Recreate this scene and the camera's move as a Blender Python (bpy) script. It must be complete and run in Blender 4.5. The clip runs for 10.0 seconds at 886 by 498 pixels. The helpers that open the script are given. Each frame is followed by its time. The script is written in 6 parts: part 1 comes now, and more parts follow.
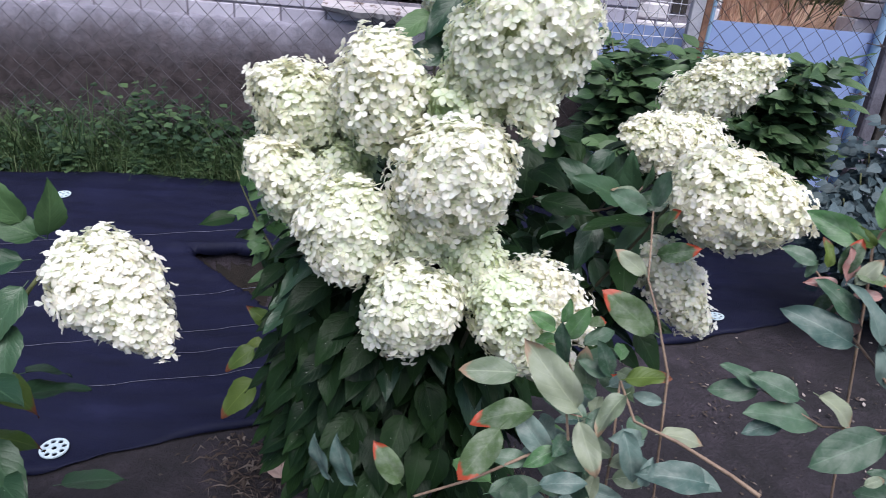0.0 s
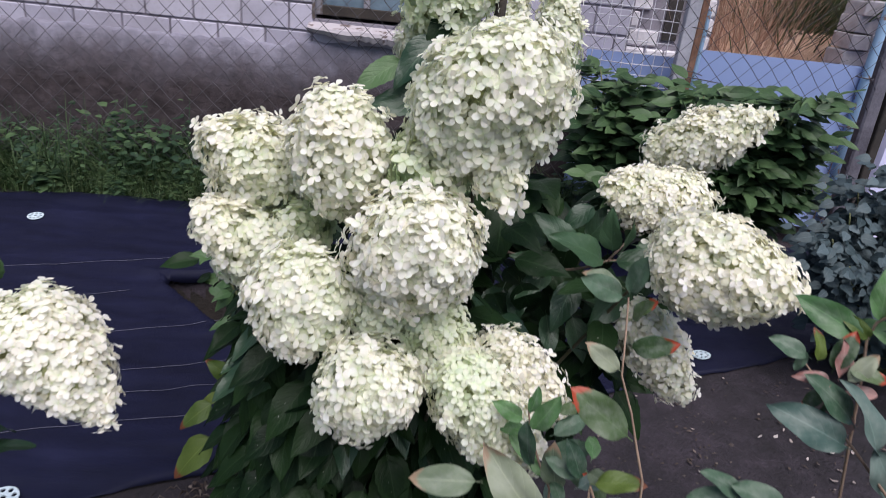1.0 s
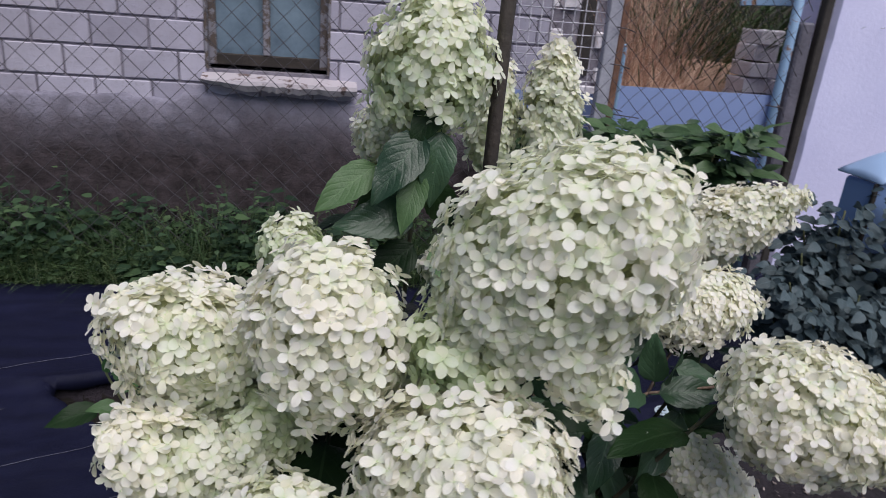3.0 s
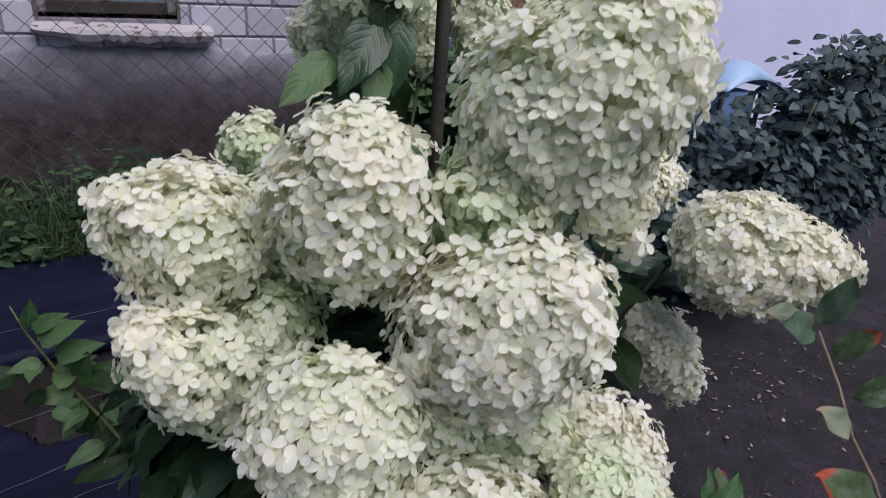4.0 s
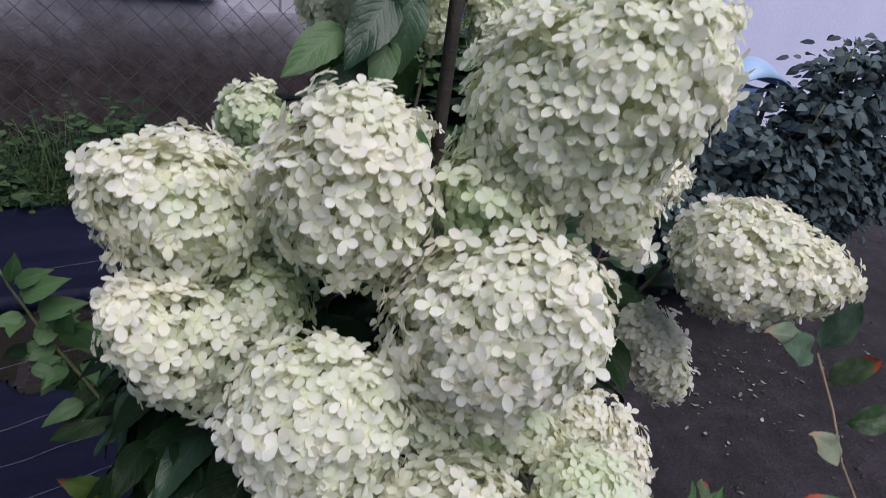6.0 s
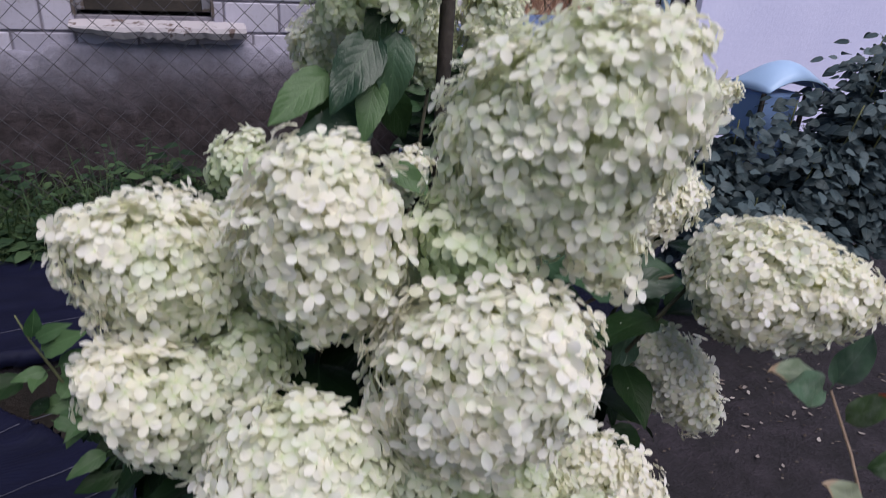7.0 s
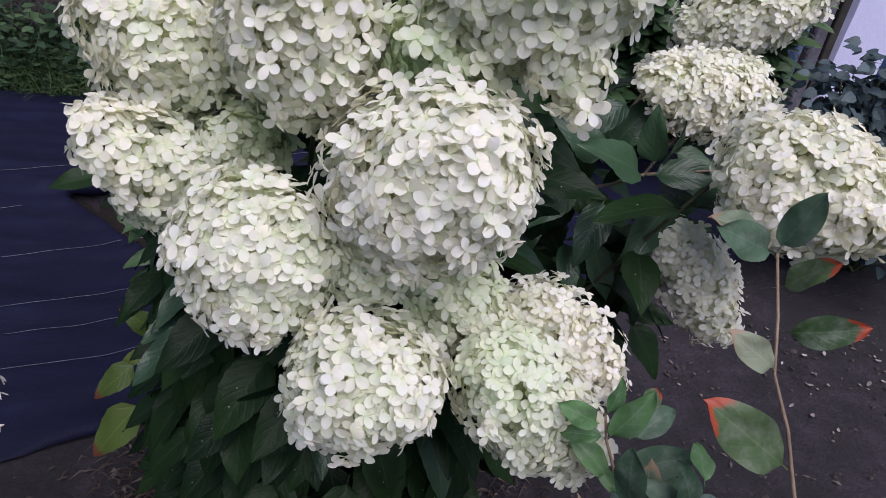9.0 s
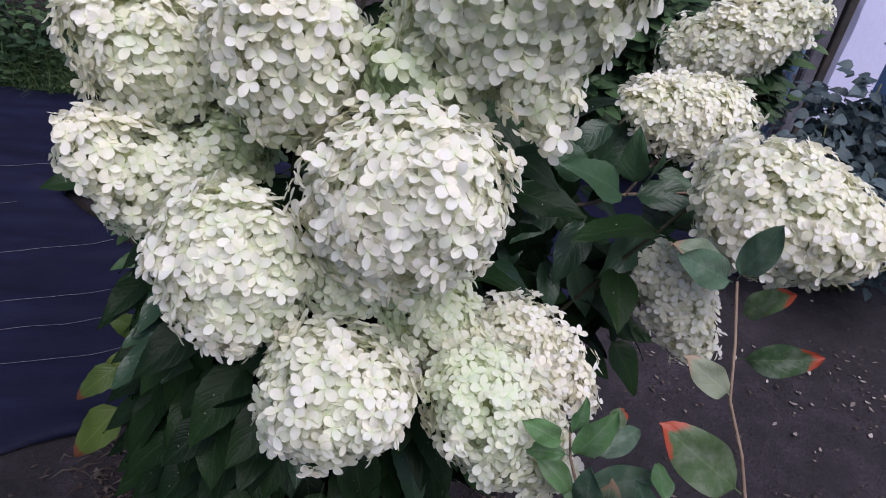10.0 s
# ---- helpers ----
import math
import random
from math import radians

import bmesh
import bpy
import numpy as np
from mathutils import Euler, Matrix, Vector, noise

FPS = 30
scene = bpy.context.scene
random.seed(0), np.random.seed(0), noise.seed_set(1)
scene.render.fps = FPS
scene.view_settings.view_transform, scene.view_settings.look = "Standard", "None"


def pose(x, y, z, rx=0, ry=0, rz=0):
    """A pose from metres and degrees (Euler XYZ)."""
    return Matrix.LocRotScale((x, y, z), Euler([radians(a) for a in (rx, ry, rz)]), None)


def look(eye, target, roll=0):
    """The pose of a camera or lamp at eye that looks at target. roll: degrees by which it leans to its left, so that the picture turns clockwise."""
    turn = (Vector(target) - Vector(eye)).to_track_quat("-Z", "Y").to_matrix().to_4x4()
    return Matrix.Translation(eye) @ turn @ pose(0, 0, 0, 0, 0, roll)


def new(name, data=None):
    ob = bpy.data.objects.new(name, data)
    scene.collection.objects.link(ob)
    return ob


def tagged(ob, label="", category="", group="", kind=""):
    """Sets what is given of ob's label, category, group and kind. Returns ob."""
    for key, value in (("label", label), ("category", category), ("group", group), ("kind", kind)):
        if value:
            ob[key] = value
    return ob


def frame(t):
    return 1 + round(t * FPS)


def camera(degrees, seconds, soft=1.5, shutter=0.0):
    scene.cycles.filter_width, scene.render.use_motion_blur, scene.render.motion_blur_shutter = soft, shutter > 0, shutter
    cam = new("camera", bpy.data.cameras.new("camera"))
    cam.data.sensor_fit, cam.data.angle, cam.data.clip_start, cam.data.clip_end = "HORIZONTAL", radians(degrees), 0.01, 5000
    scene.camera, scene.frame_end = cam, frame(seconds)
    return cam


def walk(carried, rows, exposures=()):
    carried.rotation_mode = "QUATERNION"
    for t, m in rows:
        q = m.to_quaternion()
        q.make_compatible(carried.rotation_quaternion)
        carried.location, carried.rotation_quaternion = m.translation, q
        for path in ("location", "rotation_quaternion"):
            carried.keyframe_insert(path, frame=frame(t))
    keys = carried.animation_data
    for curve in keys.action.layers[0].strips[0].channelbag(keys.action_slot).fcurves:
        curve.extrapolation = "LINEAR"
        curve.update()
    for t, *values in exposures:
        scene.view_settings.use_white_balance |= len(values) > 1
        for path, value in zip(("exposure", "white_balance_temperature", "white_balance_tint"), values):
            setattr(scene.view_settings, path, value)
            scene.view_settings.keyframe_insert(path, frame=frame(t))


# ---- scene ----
cam = camera(67.3, 10.0, 0.7, 0.3)
PATH = [
    (0, (0.113, 0.077, 1.332), (0.201, 1.892, 0.497), 5.1),
    (0.2, (0.142, 0.075, 1.339), (0.23, 1.893, 0.51), 4.6),
    (0.5, (0.158, 0.087, 1.356), (0.228, 1.913, 0.543), 4.9),
    (1, (0.148, 0.174, 1.376), (0.261, 2.005, 0.58), 6.3),
    (1.2, (0.131, 0.231, 1.385), (0.309, 2.071, 0.622), 6.3),
    (1.5, (0.112, 0.297, 1.391), (0.403, 2.141, 0.673), 5.4),
    (1.7, (0.105, 0.334, 1.388), (0.406, 2.169, 0.653), 6.0),
    (2, (0.114, 0.393, 1.4), (0.298, 2.252, 0.685), 6.6),
    (2.2, (0.139, 0.419, 1.422), (0.336, 2.283, 0.725), 7.9),
    (3.3, (-0.016, 0.507, 1.399), (0.537, 2.294, 0.69), 3.5),
    (3.5, (-0.045, 0.511, 1.387), (0.644, 2.24, 0.655), 3.8),
    (4, (-0.1, 0.496, 1.326), (0.69, 2.156, 0.538), 3.6),
    (4.5, (-0.11, 0.499, 1.289), (0.659, 2.154, 0.47), 3.9),
    (5, (-0.109, 0.506, 1.282), (0.681, 2.127, 0.417), 5.6),
    (5.5, (-0.105, 0.507, 1.285), (0.713, 2.104, 0.401), 6.8),
    (5.7, (-0.103, 0.511, 1.3), (0.697, 2.118, 0.418), 8.5),
    (6.8, (-0.051, 0.529, 1.393), (0.731, 2.197, 0.614), 5.6),
    (7, (-0.037, 0.523, 1.348), (0.645, 2.218, 0.534), 3.3),
    (7.2, (-0.03, 0.511, 1.319), (0.615, 2.21, 0.486), 4.3),
    (7.5, (-0.003, 0.489, 1.291), (0.503, 2.192, 0.372), 7.1),
    (8, (0.049, 0.447, 1.279), (0.485, 2.09, 0.224), 7.0),
    (8.5, (0.066, 0.442, 1.281), (0.447, 2.082, 0.201), 8.5),
    (9, (0.08, 0.443, 1.284), (0.425, 2.106, 0.229), 8.6),
    (9.5, (0.098, 0.433, 1.292), (0.499, 2.077, 0.225), 10.1),
    (10, (0.097, 0.436, 1.301), (0.45, 2.109, 0.262), 10.4),
]
EXPOSURES = [(0, 0.64, 6250, 9), (0.5, 0.53, 6400, 10), (1, 0.33, 6500, 11), (2, 0.10, 6550, 11), (3.5, -0.12, 6450, 10), (4.5, -0.12, 6450, 10), (5.5, -0.11, 6400, 10), (7, -0.10, 6450, 12), (7.5, -0.15, 6400, 14), (8, -0.06, 6250, 16), (9, 0.04, 6250, 16), (10, 0.07, 6200, 16)]
walk(cam, [(t, look(eye, target, roll)) for t, eye, target, roll in PATH], EXPOSURES)

# ---------------- light ----------------
world = bpy.data.worlds.new("sky")
scene.world = world
world.use_nodes = True
wn = world.node_tree
sky = wn.nodes.new("ShaderNodeTexSky")
sky.sky_type = "NISHITA"
sky.sun_disc = False
sky.sun_elevation = radians(60)
sky.sun_rotation = radians(164)
wn.nodes["Background"].inputs["Strength"].default_value = 0.075
wn.links.new(sky.outputs["Color"], wn.nodes["Background"].inputs["Color"])

sun = new("sun", bpy.data.lights.new("sun", "SUN"))
sun.data.energy = 3.7
sun.data.angle = radians(55)
sun.data.color = (1.0, 0.965, 0.96)
sun.matrix_world = look((0.95, -1.5, 5.5), (0.2, 1.2, 0.6))


# ---------------- materials ----------------
def tree(name):
    m = bpy.data.materials.new(name)
    m.use_nodes = True
    t = m.node_tree
    return m, t, t.nodes["Principled BSDF"]


def node(t, kind, **vals):
    n = t.nodes.new(kind)
    for k, v in vals.items():
        if k in n.inputs:
            n.inputs[k].default_value = v
    return n


def ramp(t, fac, stops):
    r = t.nodes.new("ShaderNodeValToRGB")
    e = r.color_ramp.elements
    while len(e) < len(stops):
        e.new(0.5)
    for i, (p, c) in enumerate(stops):
        e[i].position = p
        e[i].color = (*c, 1)
    t.links.new(fac, r.inputs["Fac"])
    return r.outputs["Color"]


def mixc(t, fac, a, b, mode="MIX"):
    n = t.nodes.new("ShaderNodeMix")
    n.data_type = "RGBA"
    n.blend_type = mode
    for sock, v in ((n.inputs[0], fac), (n.inputs[6], a), (n.inputs[7], b)):
        if isinstance(v, bpy.types.NodeSocket):
            t.links.new(v, sock)
        elif isinstance(v, tuple):
            sock.default_value = (*v, 1)
        else:
            sock.default_value = v
    return n.outputs[2]


def math2(t, op, a, b=0.0, clamp=False):
    n = t.nodes.new("ShaderNodeMath")
    n.operation = op
    n.use_clamp = clamp
    for i, v in enumerate((a, b)):
        if isinstance(v, bpy.types.NodeSocket):
            t.links.new(v, n.inputs[i])
        else:
            n.inputs[i].default_value = v
    return n.outputs[0]


def coords(t, which="Object"):
    return t.nodes.new("ShaderNodeTexCoord").outputs[which]


def noisy(t, scale, detail=4.0, rough=0.55, vec=None):
    n = node(t, "ShaderNodeTexNoise", Scale=scale, Detail=detail, Roughness=rough)
    t.links.new(vec if vec is not None else coords(t), n.inputs["Vector"])
    return n.outputs["Fac"]


def bump(t, b, height, strength, dist):
    n = node(t, "ShaderNodeBump", Strength=strength, Distance=dist)
    t.links.new(height, n.inputs["Height"])
    t.links.new(n.outputs["Normal"], b.inputs["Normal"])
    return n


def speckled(name, dark, light, scale=6.0, fine=60.0, rough=0.85, relief=0.4, dist=0.01, metal=0.0):
    """A surface of two tones with coarse blotches and fine grain."""
    m, t, b = tree(name)
    big, small = noisy(t, scale), noisy(t, fine, 5.0, 0.65)
    f = math2(t, "ADD", math2(t, "MULTIPLY", big, 0.65), math2(t, "MULTIPLY", small, 0.35))
    t.links.new(ramp(t, f, [(0.32, dark), (0.68, light)]), b.inputs["Base Color"])
    b.inputs["Roughness"].default_value = rough
    b.inputs["Metallic"].default_value = metal
    bump(t, b, small, relief, dist)
    return m


def thin(t, b, colour, amount):
    """Lets some light through a thin petal or leaf."""
    out = t.nodes["Material Output"]
    tr = t.nodes.new("ShaderNodeBsdfTranslucent")
    t.links.new(colour, tr.inputs["Color"])
    mx = t.nodes.new("ShaderNodeMixShader")
    mx.inputs[0].default_value = amount
    t.links.new(b.outputs[0], mx.inputs[1])
    t.links.new(tr.outputs[0], mx.inputs[2])
    t.links.new(mx.outputs[0], out.inputs["Surface"])


def petal_material():
    m, t, b = tree("hydrangea_petal")
    rnd = t.nodes.new("ShaderNodeNewGeometry").outputs["Random Per Island"]
    at = t.nodes.new("ShaderNodeAttribute")
    at.attribute_name = "green"
    blot = noisy(t, 12.0, 3.0)
    green = math2(t, "ADD", at.outputs["Fac"], math2(t, "MULTIPLY", math2(t, "SUBTRACT", blot, 0.50), 0.9))
    green = math2(t, "ADD", green, math2(t, "MULTIPLY", math2(t, "SUBTRACT", rnd, 0.5), 0.34), True)
    cream = ramp(t, rnd, [(0.0, (0.88, 0.86, 0.74)), (0.3, (0.93, 0.885, 0.83)), (0.65, (0.95, 0.912, 0.91)), (1.0, (0.965, 0.935, 0.98))])
    lime = ramp(t, blot, [(0.3, (0.63, 0.715, 0.43)), (0.7, (0.72, 0.81, 0.63))])
    col = mixc(t, green, cream, lime)
    t.links.new(col, b.inputs["Base Color"])
    b.inputs["Roughness"].default_value = 0.6
    b.inputs["Specular IOR Level"].default_value = 0.25
    bump(t, b, noisy(t, 260.0, 3.0), 0.25, 0.002)
    thin(t, b, mixc(t, 1.0, col, (0.985, 0.98, 0.80), "MULTIPLY"), 0.45)
    return m


def leaf_material(name, dark, light, edge=None, edge_amount=0.0, rough=0.45, veins=6.0, bloom=0.0, gloss=0.32, flecks=0.0, relief=1.0):
    """A leaf with a midrib and curved side veins from its UV; edge: a colour of withered margins."""
    m, t, b = tree(name)
    uv = t.nodes.new("ShaderNodeUVMap").outputs["UV"]
    sep = t.nodes.new("ShaderNodeSeparateXYZ")
    t.links.new(uv, sep.inputs[0])
    u, v = sep.outputs[0], sep.outputs[1]
    across = math2(t, "ABSOLUTE", math2(t, "SUBTRACT", u, 0.5))
    mid = math2(t, "LESS_THAN", across, 0.022)
    phase = math2(t, "MULTIPLY", math2(t, "SUBTRACT", v, math2(t, "MULTIPLY", across, 0.75)), veins)
    tooth = math2(t, "ABSOLUTE", math2(t, "SUBTRACT", math2(t, "FRACT", phase), 0.5))
    side = math2(t, "LESS_THAN", tooth, 0.03)
    vein = math2(t, "MAXIMUM", mid, math2(t, "MULTIPLY", side, 0.45))
    rnd = t.nodes.new("ShaderNodeObjectInfo").outputs["Random"]
    isl = t.nodes.new("ShaderNodeNewGeometry").outputs["Random Per Island"]
    mixr = math2(t, "FRACT", math2(t, "ADD", rnd, isl))
    blot = noisy(t, 28.0, 4.0)
    f = math2(t, "ADD", math2(t, "MULTIPLY", mixr, 0.6), math2(t, "MULTIPLY", blot, 0.4))
    col = ramp(t, f, [(0.2, dark), (0.8, light)])
    pale = tuple(min(1.0, c * 1.7 + 0.02) for c in light)
    col = mixc(t, math2(t, "MULTIPLY", vein, 0.24), col, pale)
    if bloom:
        dull = math2(t, "MULTIPLY", ramp(t, noisy(t, 42.0, 5.0, 0.65), [(0.46, (0, 0, 0)), (0.70, (1, 1, 1))]), bloom)
        col = mixc(t, dull, col, (0.34, 0.35, 0.33))
    if edge:
        rim = math2(t, "ADD", math2(t, "MULTIPLY", across, 0.35), math2(t, "MULTIPLY", math2(t, "SUBTRACT", v, 0.40), 1.25))
        rim = math2(t, "ADD", rim, math2(t, "MULTIPLY", blot, 0.35))
        rim = math2(t, "ADD", rim, math2(t, "MULTIPLY", noisy(t, 75.0, 4.0, 0.6), 0.45))
        rim = math2(t, "ADD", rim, edge_amount - 0.14)
        mask = ramp(t, rim, [(0.76, (0, 0, 0)), (0.86, (0.9, 0.9, 0.9))])
        col = mixc(t, mask, col, edge)
    dot = node(t, "ShaderNodeTexVoronoi", Scale=110.0)
    t.links.new(coords(t), dot.inputs["Vector"])
    fleck = math2(t, "MULTIPLY", math2(t, "LESS_THAN", dot.outputs["Distance"], 0.11), math2(t, "GREATER_THAN", noisy(t, 20.0, 2.0), 0.60))
    col = mixc(t, math2(t, "MULTIPLY", fleck, flecks), col, (0.55, 0.56, 0.50))
    t.links.new(col, b.inputs["Base Color"])
    b.inputs["Roughness"].default_value = rough
    b.inputs["Specular IOR Level"].default_value = gloss
    net = node(t, "ShaderNodeTexVoronoi", Scale=190.0)
    net.feature = "DISTANCE_TO_EDGE"
    t.links.new(coords(t), net.inputs["Vector"])
    swell = math2(t, "ADD", math2(t, "MULTIPLY", math2(t, "MINIMUM", tooth, 0.22), 0.8), math2(t, "MULTIPLY", noisy(t, 60.0, 4.0), 0.9))
    swell = math2(t, "ADD", swell, math2(t, "MULTIPLY", math2(t, "MINIMUM", net.outputs["Distance"], 0.12), 0.5))
    swell = math2(t, "SUBTRACT", swell, math2(t, "MULTIPLY", mid, 0.7))
    bump(t, b, swell, 0.42 * relief, 0.003)
    thin(t, b, col, 0.18)
    return m


def fabric_material():
    m, t, b = tree("weed_fabric")
    vec = coords(t)
    mp = node(t, "ShaderNodeMapping", Scale=(1.0, 5.0, 1.0))
    t.links.new(vec, mp.inputs["Vector"])
    streak = noisy(t, 3.0, 6.0, 0.6, mp.outputs["Vector"])
    wave = node(t, "ShaderNodeTexWave", Scale=130.0, Distortion=0.4)
    t.links.new(vec, wave.inputs["Vector"])
    dust = noisy(t, 2.2, 8.0, 0.7)
    fac = math2(t, "ADD", math2(t, "MULTIPLY", streak, 0.5), math2(t, "MULTIPLY", dust, 0.5))
    col = ramp(t, fac, [(0.35, (0.0036, 0.0042, 0.0160)), (0.6, (0.0070, 0.0080, 0.0300)), (0.80, (0.018, 0.019, 0.058))])
    t.links.new(col, b.inputs["Base Color"])
    b.inputs["Roughness"].default_value = 0.62
    b.inputs["Specular IOR Level"].default_value = 0.22
    h = math2(t, "ADD", math2(t, "MULTIPLY", wave.outputs["Fac"], 0.12), math2(t, "MULTIPLY", streak, 0.9))
    bump(t, b, h, 0.5, 0.012)
    return m


def painted(name, paint, wear, under, rough=0.5, scale=14.0):
    """Old paint with flaking patches that bare what is under it."""
    m, t, b = tree(name)
    f = noisy(t, scale, 8.0, 0.7)
    tone = noisy(t, 3.0, 4.0)
    base = mixc(t, math2(t, "MULTIPLY", tone, 0.5), paint, tuple(c * 0.7 for c in paint))
    mask = ramp(t, f, [(wear, (0, 0, 0)), (wear + 0.04, (1, 1, 1))])
    t.links.new(mixc(t, mask, base, under), b.inputs["Base Color"])
    b.inputs["Roughness"].default_value = rough
    bump(t, b, f, 0.3, 0.004)
    return m


def brick_material():
    m, t, b = tree("white_brick")
    rnd = t.nodes.new("ShaderNodeObjectInfo").outputs["Random"]
    f, fine = noisy(t, 4.0, 6.0, 0.6), noisy(t, 45.0, 5.0, 0.7)
    col = ramp(t, math2(t, "ADD", math2(t, "MULTIPLY", f, 0.6), math2(t, "MULTIPLY", rnd, 0.4)),
               [(0.25, (0.36, 0.335, 0.42)), (0.55, (0.49, 0.455, 0.56)), (0.85, (0.57, 0.53, 0.63))])
    col = mixc(t, ramp(t, fine, [(0.56, (0, 0, 0)), (0.72, (0.5, 0.5, 0.5))]), col, (0.22, 0.19, 0.2))
    t.links.new(col, b.inputs["Base Color"])
    stain = noisy(t, 1.3, 7.0, 0.7, t.nodes.new("ShaderNodeNewGeometry").outputs["Position"])
    col = mixc(t, ramp(t, stain, [(0.48, (0, 0, 0)), (0.70, (0.55, 0.55, 0.55))]), col, (0.25, 0.22, 0.25))
    t.links.new(col, b.inputs["Base Color"])
    b.inputs["Roughness"].default_value = 0.9
    bump(t, b, fine, 0.5, 0.006)
    return m


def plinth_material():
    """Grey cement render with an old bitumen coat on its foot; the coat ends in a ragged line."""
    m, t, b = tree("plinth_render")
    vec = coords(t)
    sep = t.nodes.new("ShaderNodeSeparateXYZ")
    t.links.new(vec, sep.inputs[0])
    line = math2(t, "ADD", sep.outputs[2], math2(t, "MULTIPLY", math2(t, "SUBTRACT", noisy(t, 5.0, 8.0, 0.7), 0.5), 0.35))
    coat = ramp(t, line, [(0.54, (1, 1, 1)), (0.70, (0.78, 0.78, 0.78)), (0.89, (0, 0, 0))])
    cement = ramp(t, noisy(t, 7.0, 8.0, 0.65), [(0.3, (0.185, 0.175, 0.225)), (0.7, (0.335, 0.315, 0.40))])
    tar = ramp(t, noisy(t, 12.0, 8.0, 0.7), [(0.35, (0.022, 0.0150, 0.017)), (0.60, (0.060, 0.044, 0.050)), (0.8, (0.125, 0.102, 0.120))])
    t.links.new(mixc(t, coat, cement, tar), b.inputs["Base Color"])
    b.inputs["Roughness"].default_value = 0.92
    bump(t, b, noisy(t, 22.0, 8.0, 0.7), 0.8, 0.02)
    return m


def soil_material():
    m, t, b = tree("soil")
    big, mid, fine = noisy(t, 1.2, 5.0), noisy(t, 9.0, 6.0, 0.65), noisy(t, 75.0, 6.0, 0.7)
    f = math2(t, "ADD", math2(t, "MULTIPLY", big, 0.35), math2(t, "ADD", math2(t, "MULTIPLY", mid, 0.4), math2(t, "MULTIPLY", fine, 0.25)))
    col = ramp(t, f, [(0.36, (0.006, 0.0043, 0.0062)), (0.5, (0.025, 0.0185, 0.0265)), (0.66, (0.064, 0.047, 0.066))])
    t.links.new(col, b.inputs["Base Color"])
    b.inputs["Roughness"].default_value = 0.9
    h = math2(t, "ADD", math2(t, "MULTIPLY", mid, 0.8), math2(t, "MULTIPLY", fine, 0.5))
    bump(t, b, h, 0.9, 0.05)
    return m


def glass_material():
    m, t, b = tree("window_glass")
    dirt = noisy(t, 6.0, 6.0, 0.6)
    t.links.new(ramp(t, dirt, [(0.3, (0.10, 0.14, 0.19)), (0.7, (0.20, 0.27, 0.34))]), b.inputs["Base Color"])
    b.inputs["Roughness"].default_value = 0.22
    b.inputs["Specular IOR Level"].default_value = 0.6
    return m


def island_material(name, stops, rough=0.6, through_amount=0.15):
    m, t, b = tree(name)
    rnd = t.nodes.new("ShaderNodeNewGeometry").outputs["Random Per Island"]
    col = ramp(t, math2(t, "ADD", math2(t, "MULTIPLY", rnd, 0.7), math2(t, "MULTIPLY", noisy(t, 9.0), 0.3)), stops)
    t.links.new(col, b.inputs["Base Color"])
    b.inputs["Roughness"].default_value = rough
    b.inputs["Specular IOR Level"].default_value = 0.3
    if through_amount:
        thin(t, b, col, through_amount)
    return m


PETAL = petal_material()
CORE = speckled("flower_stalks", (0.30, 0.33, 0.16), (0.52, 0.54, 0.32), 30.0, 160.0, 0.8, 0.8, 0.006)
# inner leaves: the bush's shade is put into this green; LEAF_MID goes without it
SHADED_LEAF = leaf_material("shaded_leaf", (0.0045, 0.0135, 0.0055), (0.018, 0.042, 0.013), rough=0.42, veins=7.0, gloss=0.15, flecks=0.7)
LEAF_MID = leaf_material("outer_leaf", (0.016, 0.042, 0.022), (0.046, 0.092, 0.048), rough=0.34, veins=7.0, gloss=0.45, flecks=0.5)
LEAF_FRESH = leaf_material("young_leaf", (0.030, 0.072, 0.028), (0.080, 0.145, 0.058), veins=7.0)
LEAF_YELLOW = leaf_material("yellowing_leaf", (0.045, 0.085, 0.018), (0.115, 0.155, 0.035), (0.16, 0.045, 0.03), -0.12, veins=7.0, flecks=0.7)
DRY_LEAF = leaf_material("dry_leaf", (0.30, 0.19, 0.16), (0.46, 0.32, 0.28), rough=0.7)
BERRY = leaf_material("blueberry_leaf", (0.030, 0.066, 0.040), (0.085, 0.140, 0.092), rough=0.38, veins=5.0, bloom=0.28, relief=0.5)
BERRY_PINK = leaf_material("blushed_leaf", (0.26, 0.12, 0.11), (0.46, 0.27, 0.25), rough=0.45, veins=5.0, bloom=0.5, relief=0.5)
BERRY_TEAL = leaf_material("blueberry_leaf_teal", (0.050, 0.092, 0.082), (0.14, 0.195, 0.175), rough=0.40, veins=5.0, bloom=0.28, relief=0.5)
BERRY_FRESH = leaf_material("blueberry_leaf_fresh", (0.055, 0.13, 0.05), (0.12, 0.23, 0.09), rough=0.40, veins=5.0, bloom=0.28, relief=0.5)
BERRY_DULL = leaf_material("blueberry_leaf_mottled", (0.11, 0.15, 0.095), (0.25, 0.27, 0.19), (0.28, 0.19, 0.13), -0.12, rough=0.45, veins=5.0, bloom=0.28, relief=0.5)
BERRY_RED = leaf_material("reddening_leaf", (0.030, 0.062, 0.024), (0.085, 0.125, 0.055), (0.36, 0.050, 0.025), -0.09, rough=0.42, veins=5.0, bloom=0.35, relief=0.5)
ROSE = leaf_material("shrub_leaf", (0.026, 0.043, 0.050), (0.095, 0.130, 0.148), rough=0.5, veins=5.0, gloss=0.25)
PEONY = leaf_material("peony_leaf", (0.022, 0.052, 0.022), (0.080, 0.135, 0.058), rough=0.45, veins=5.0)
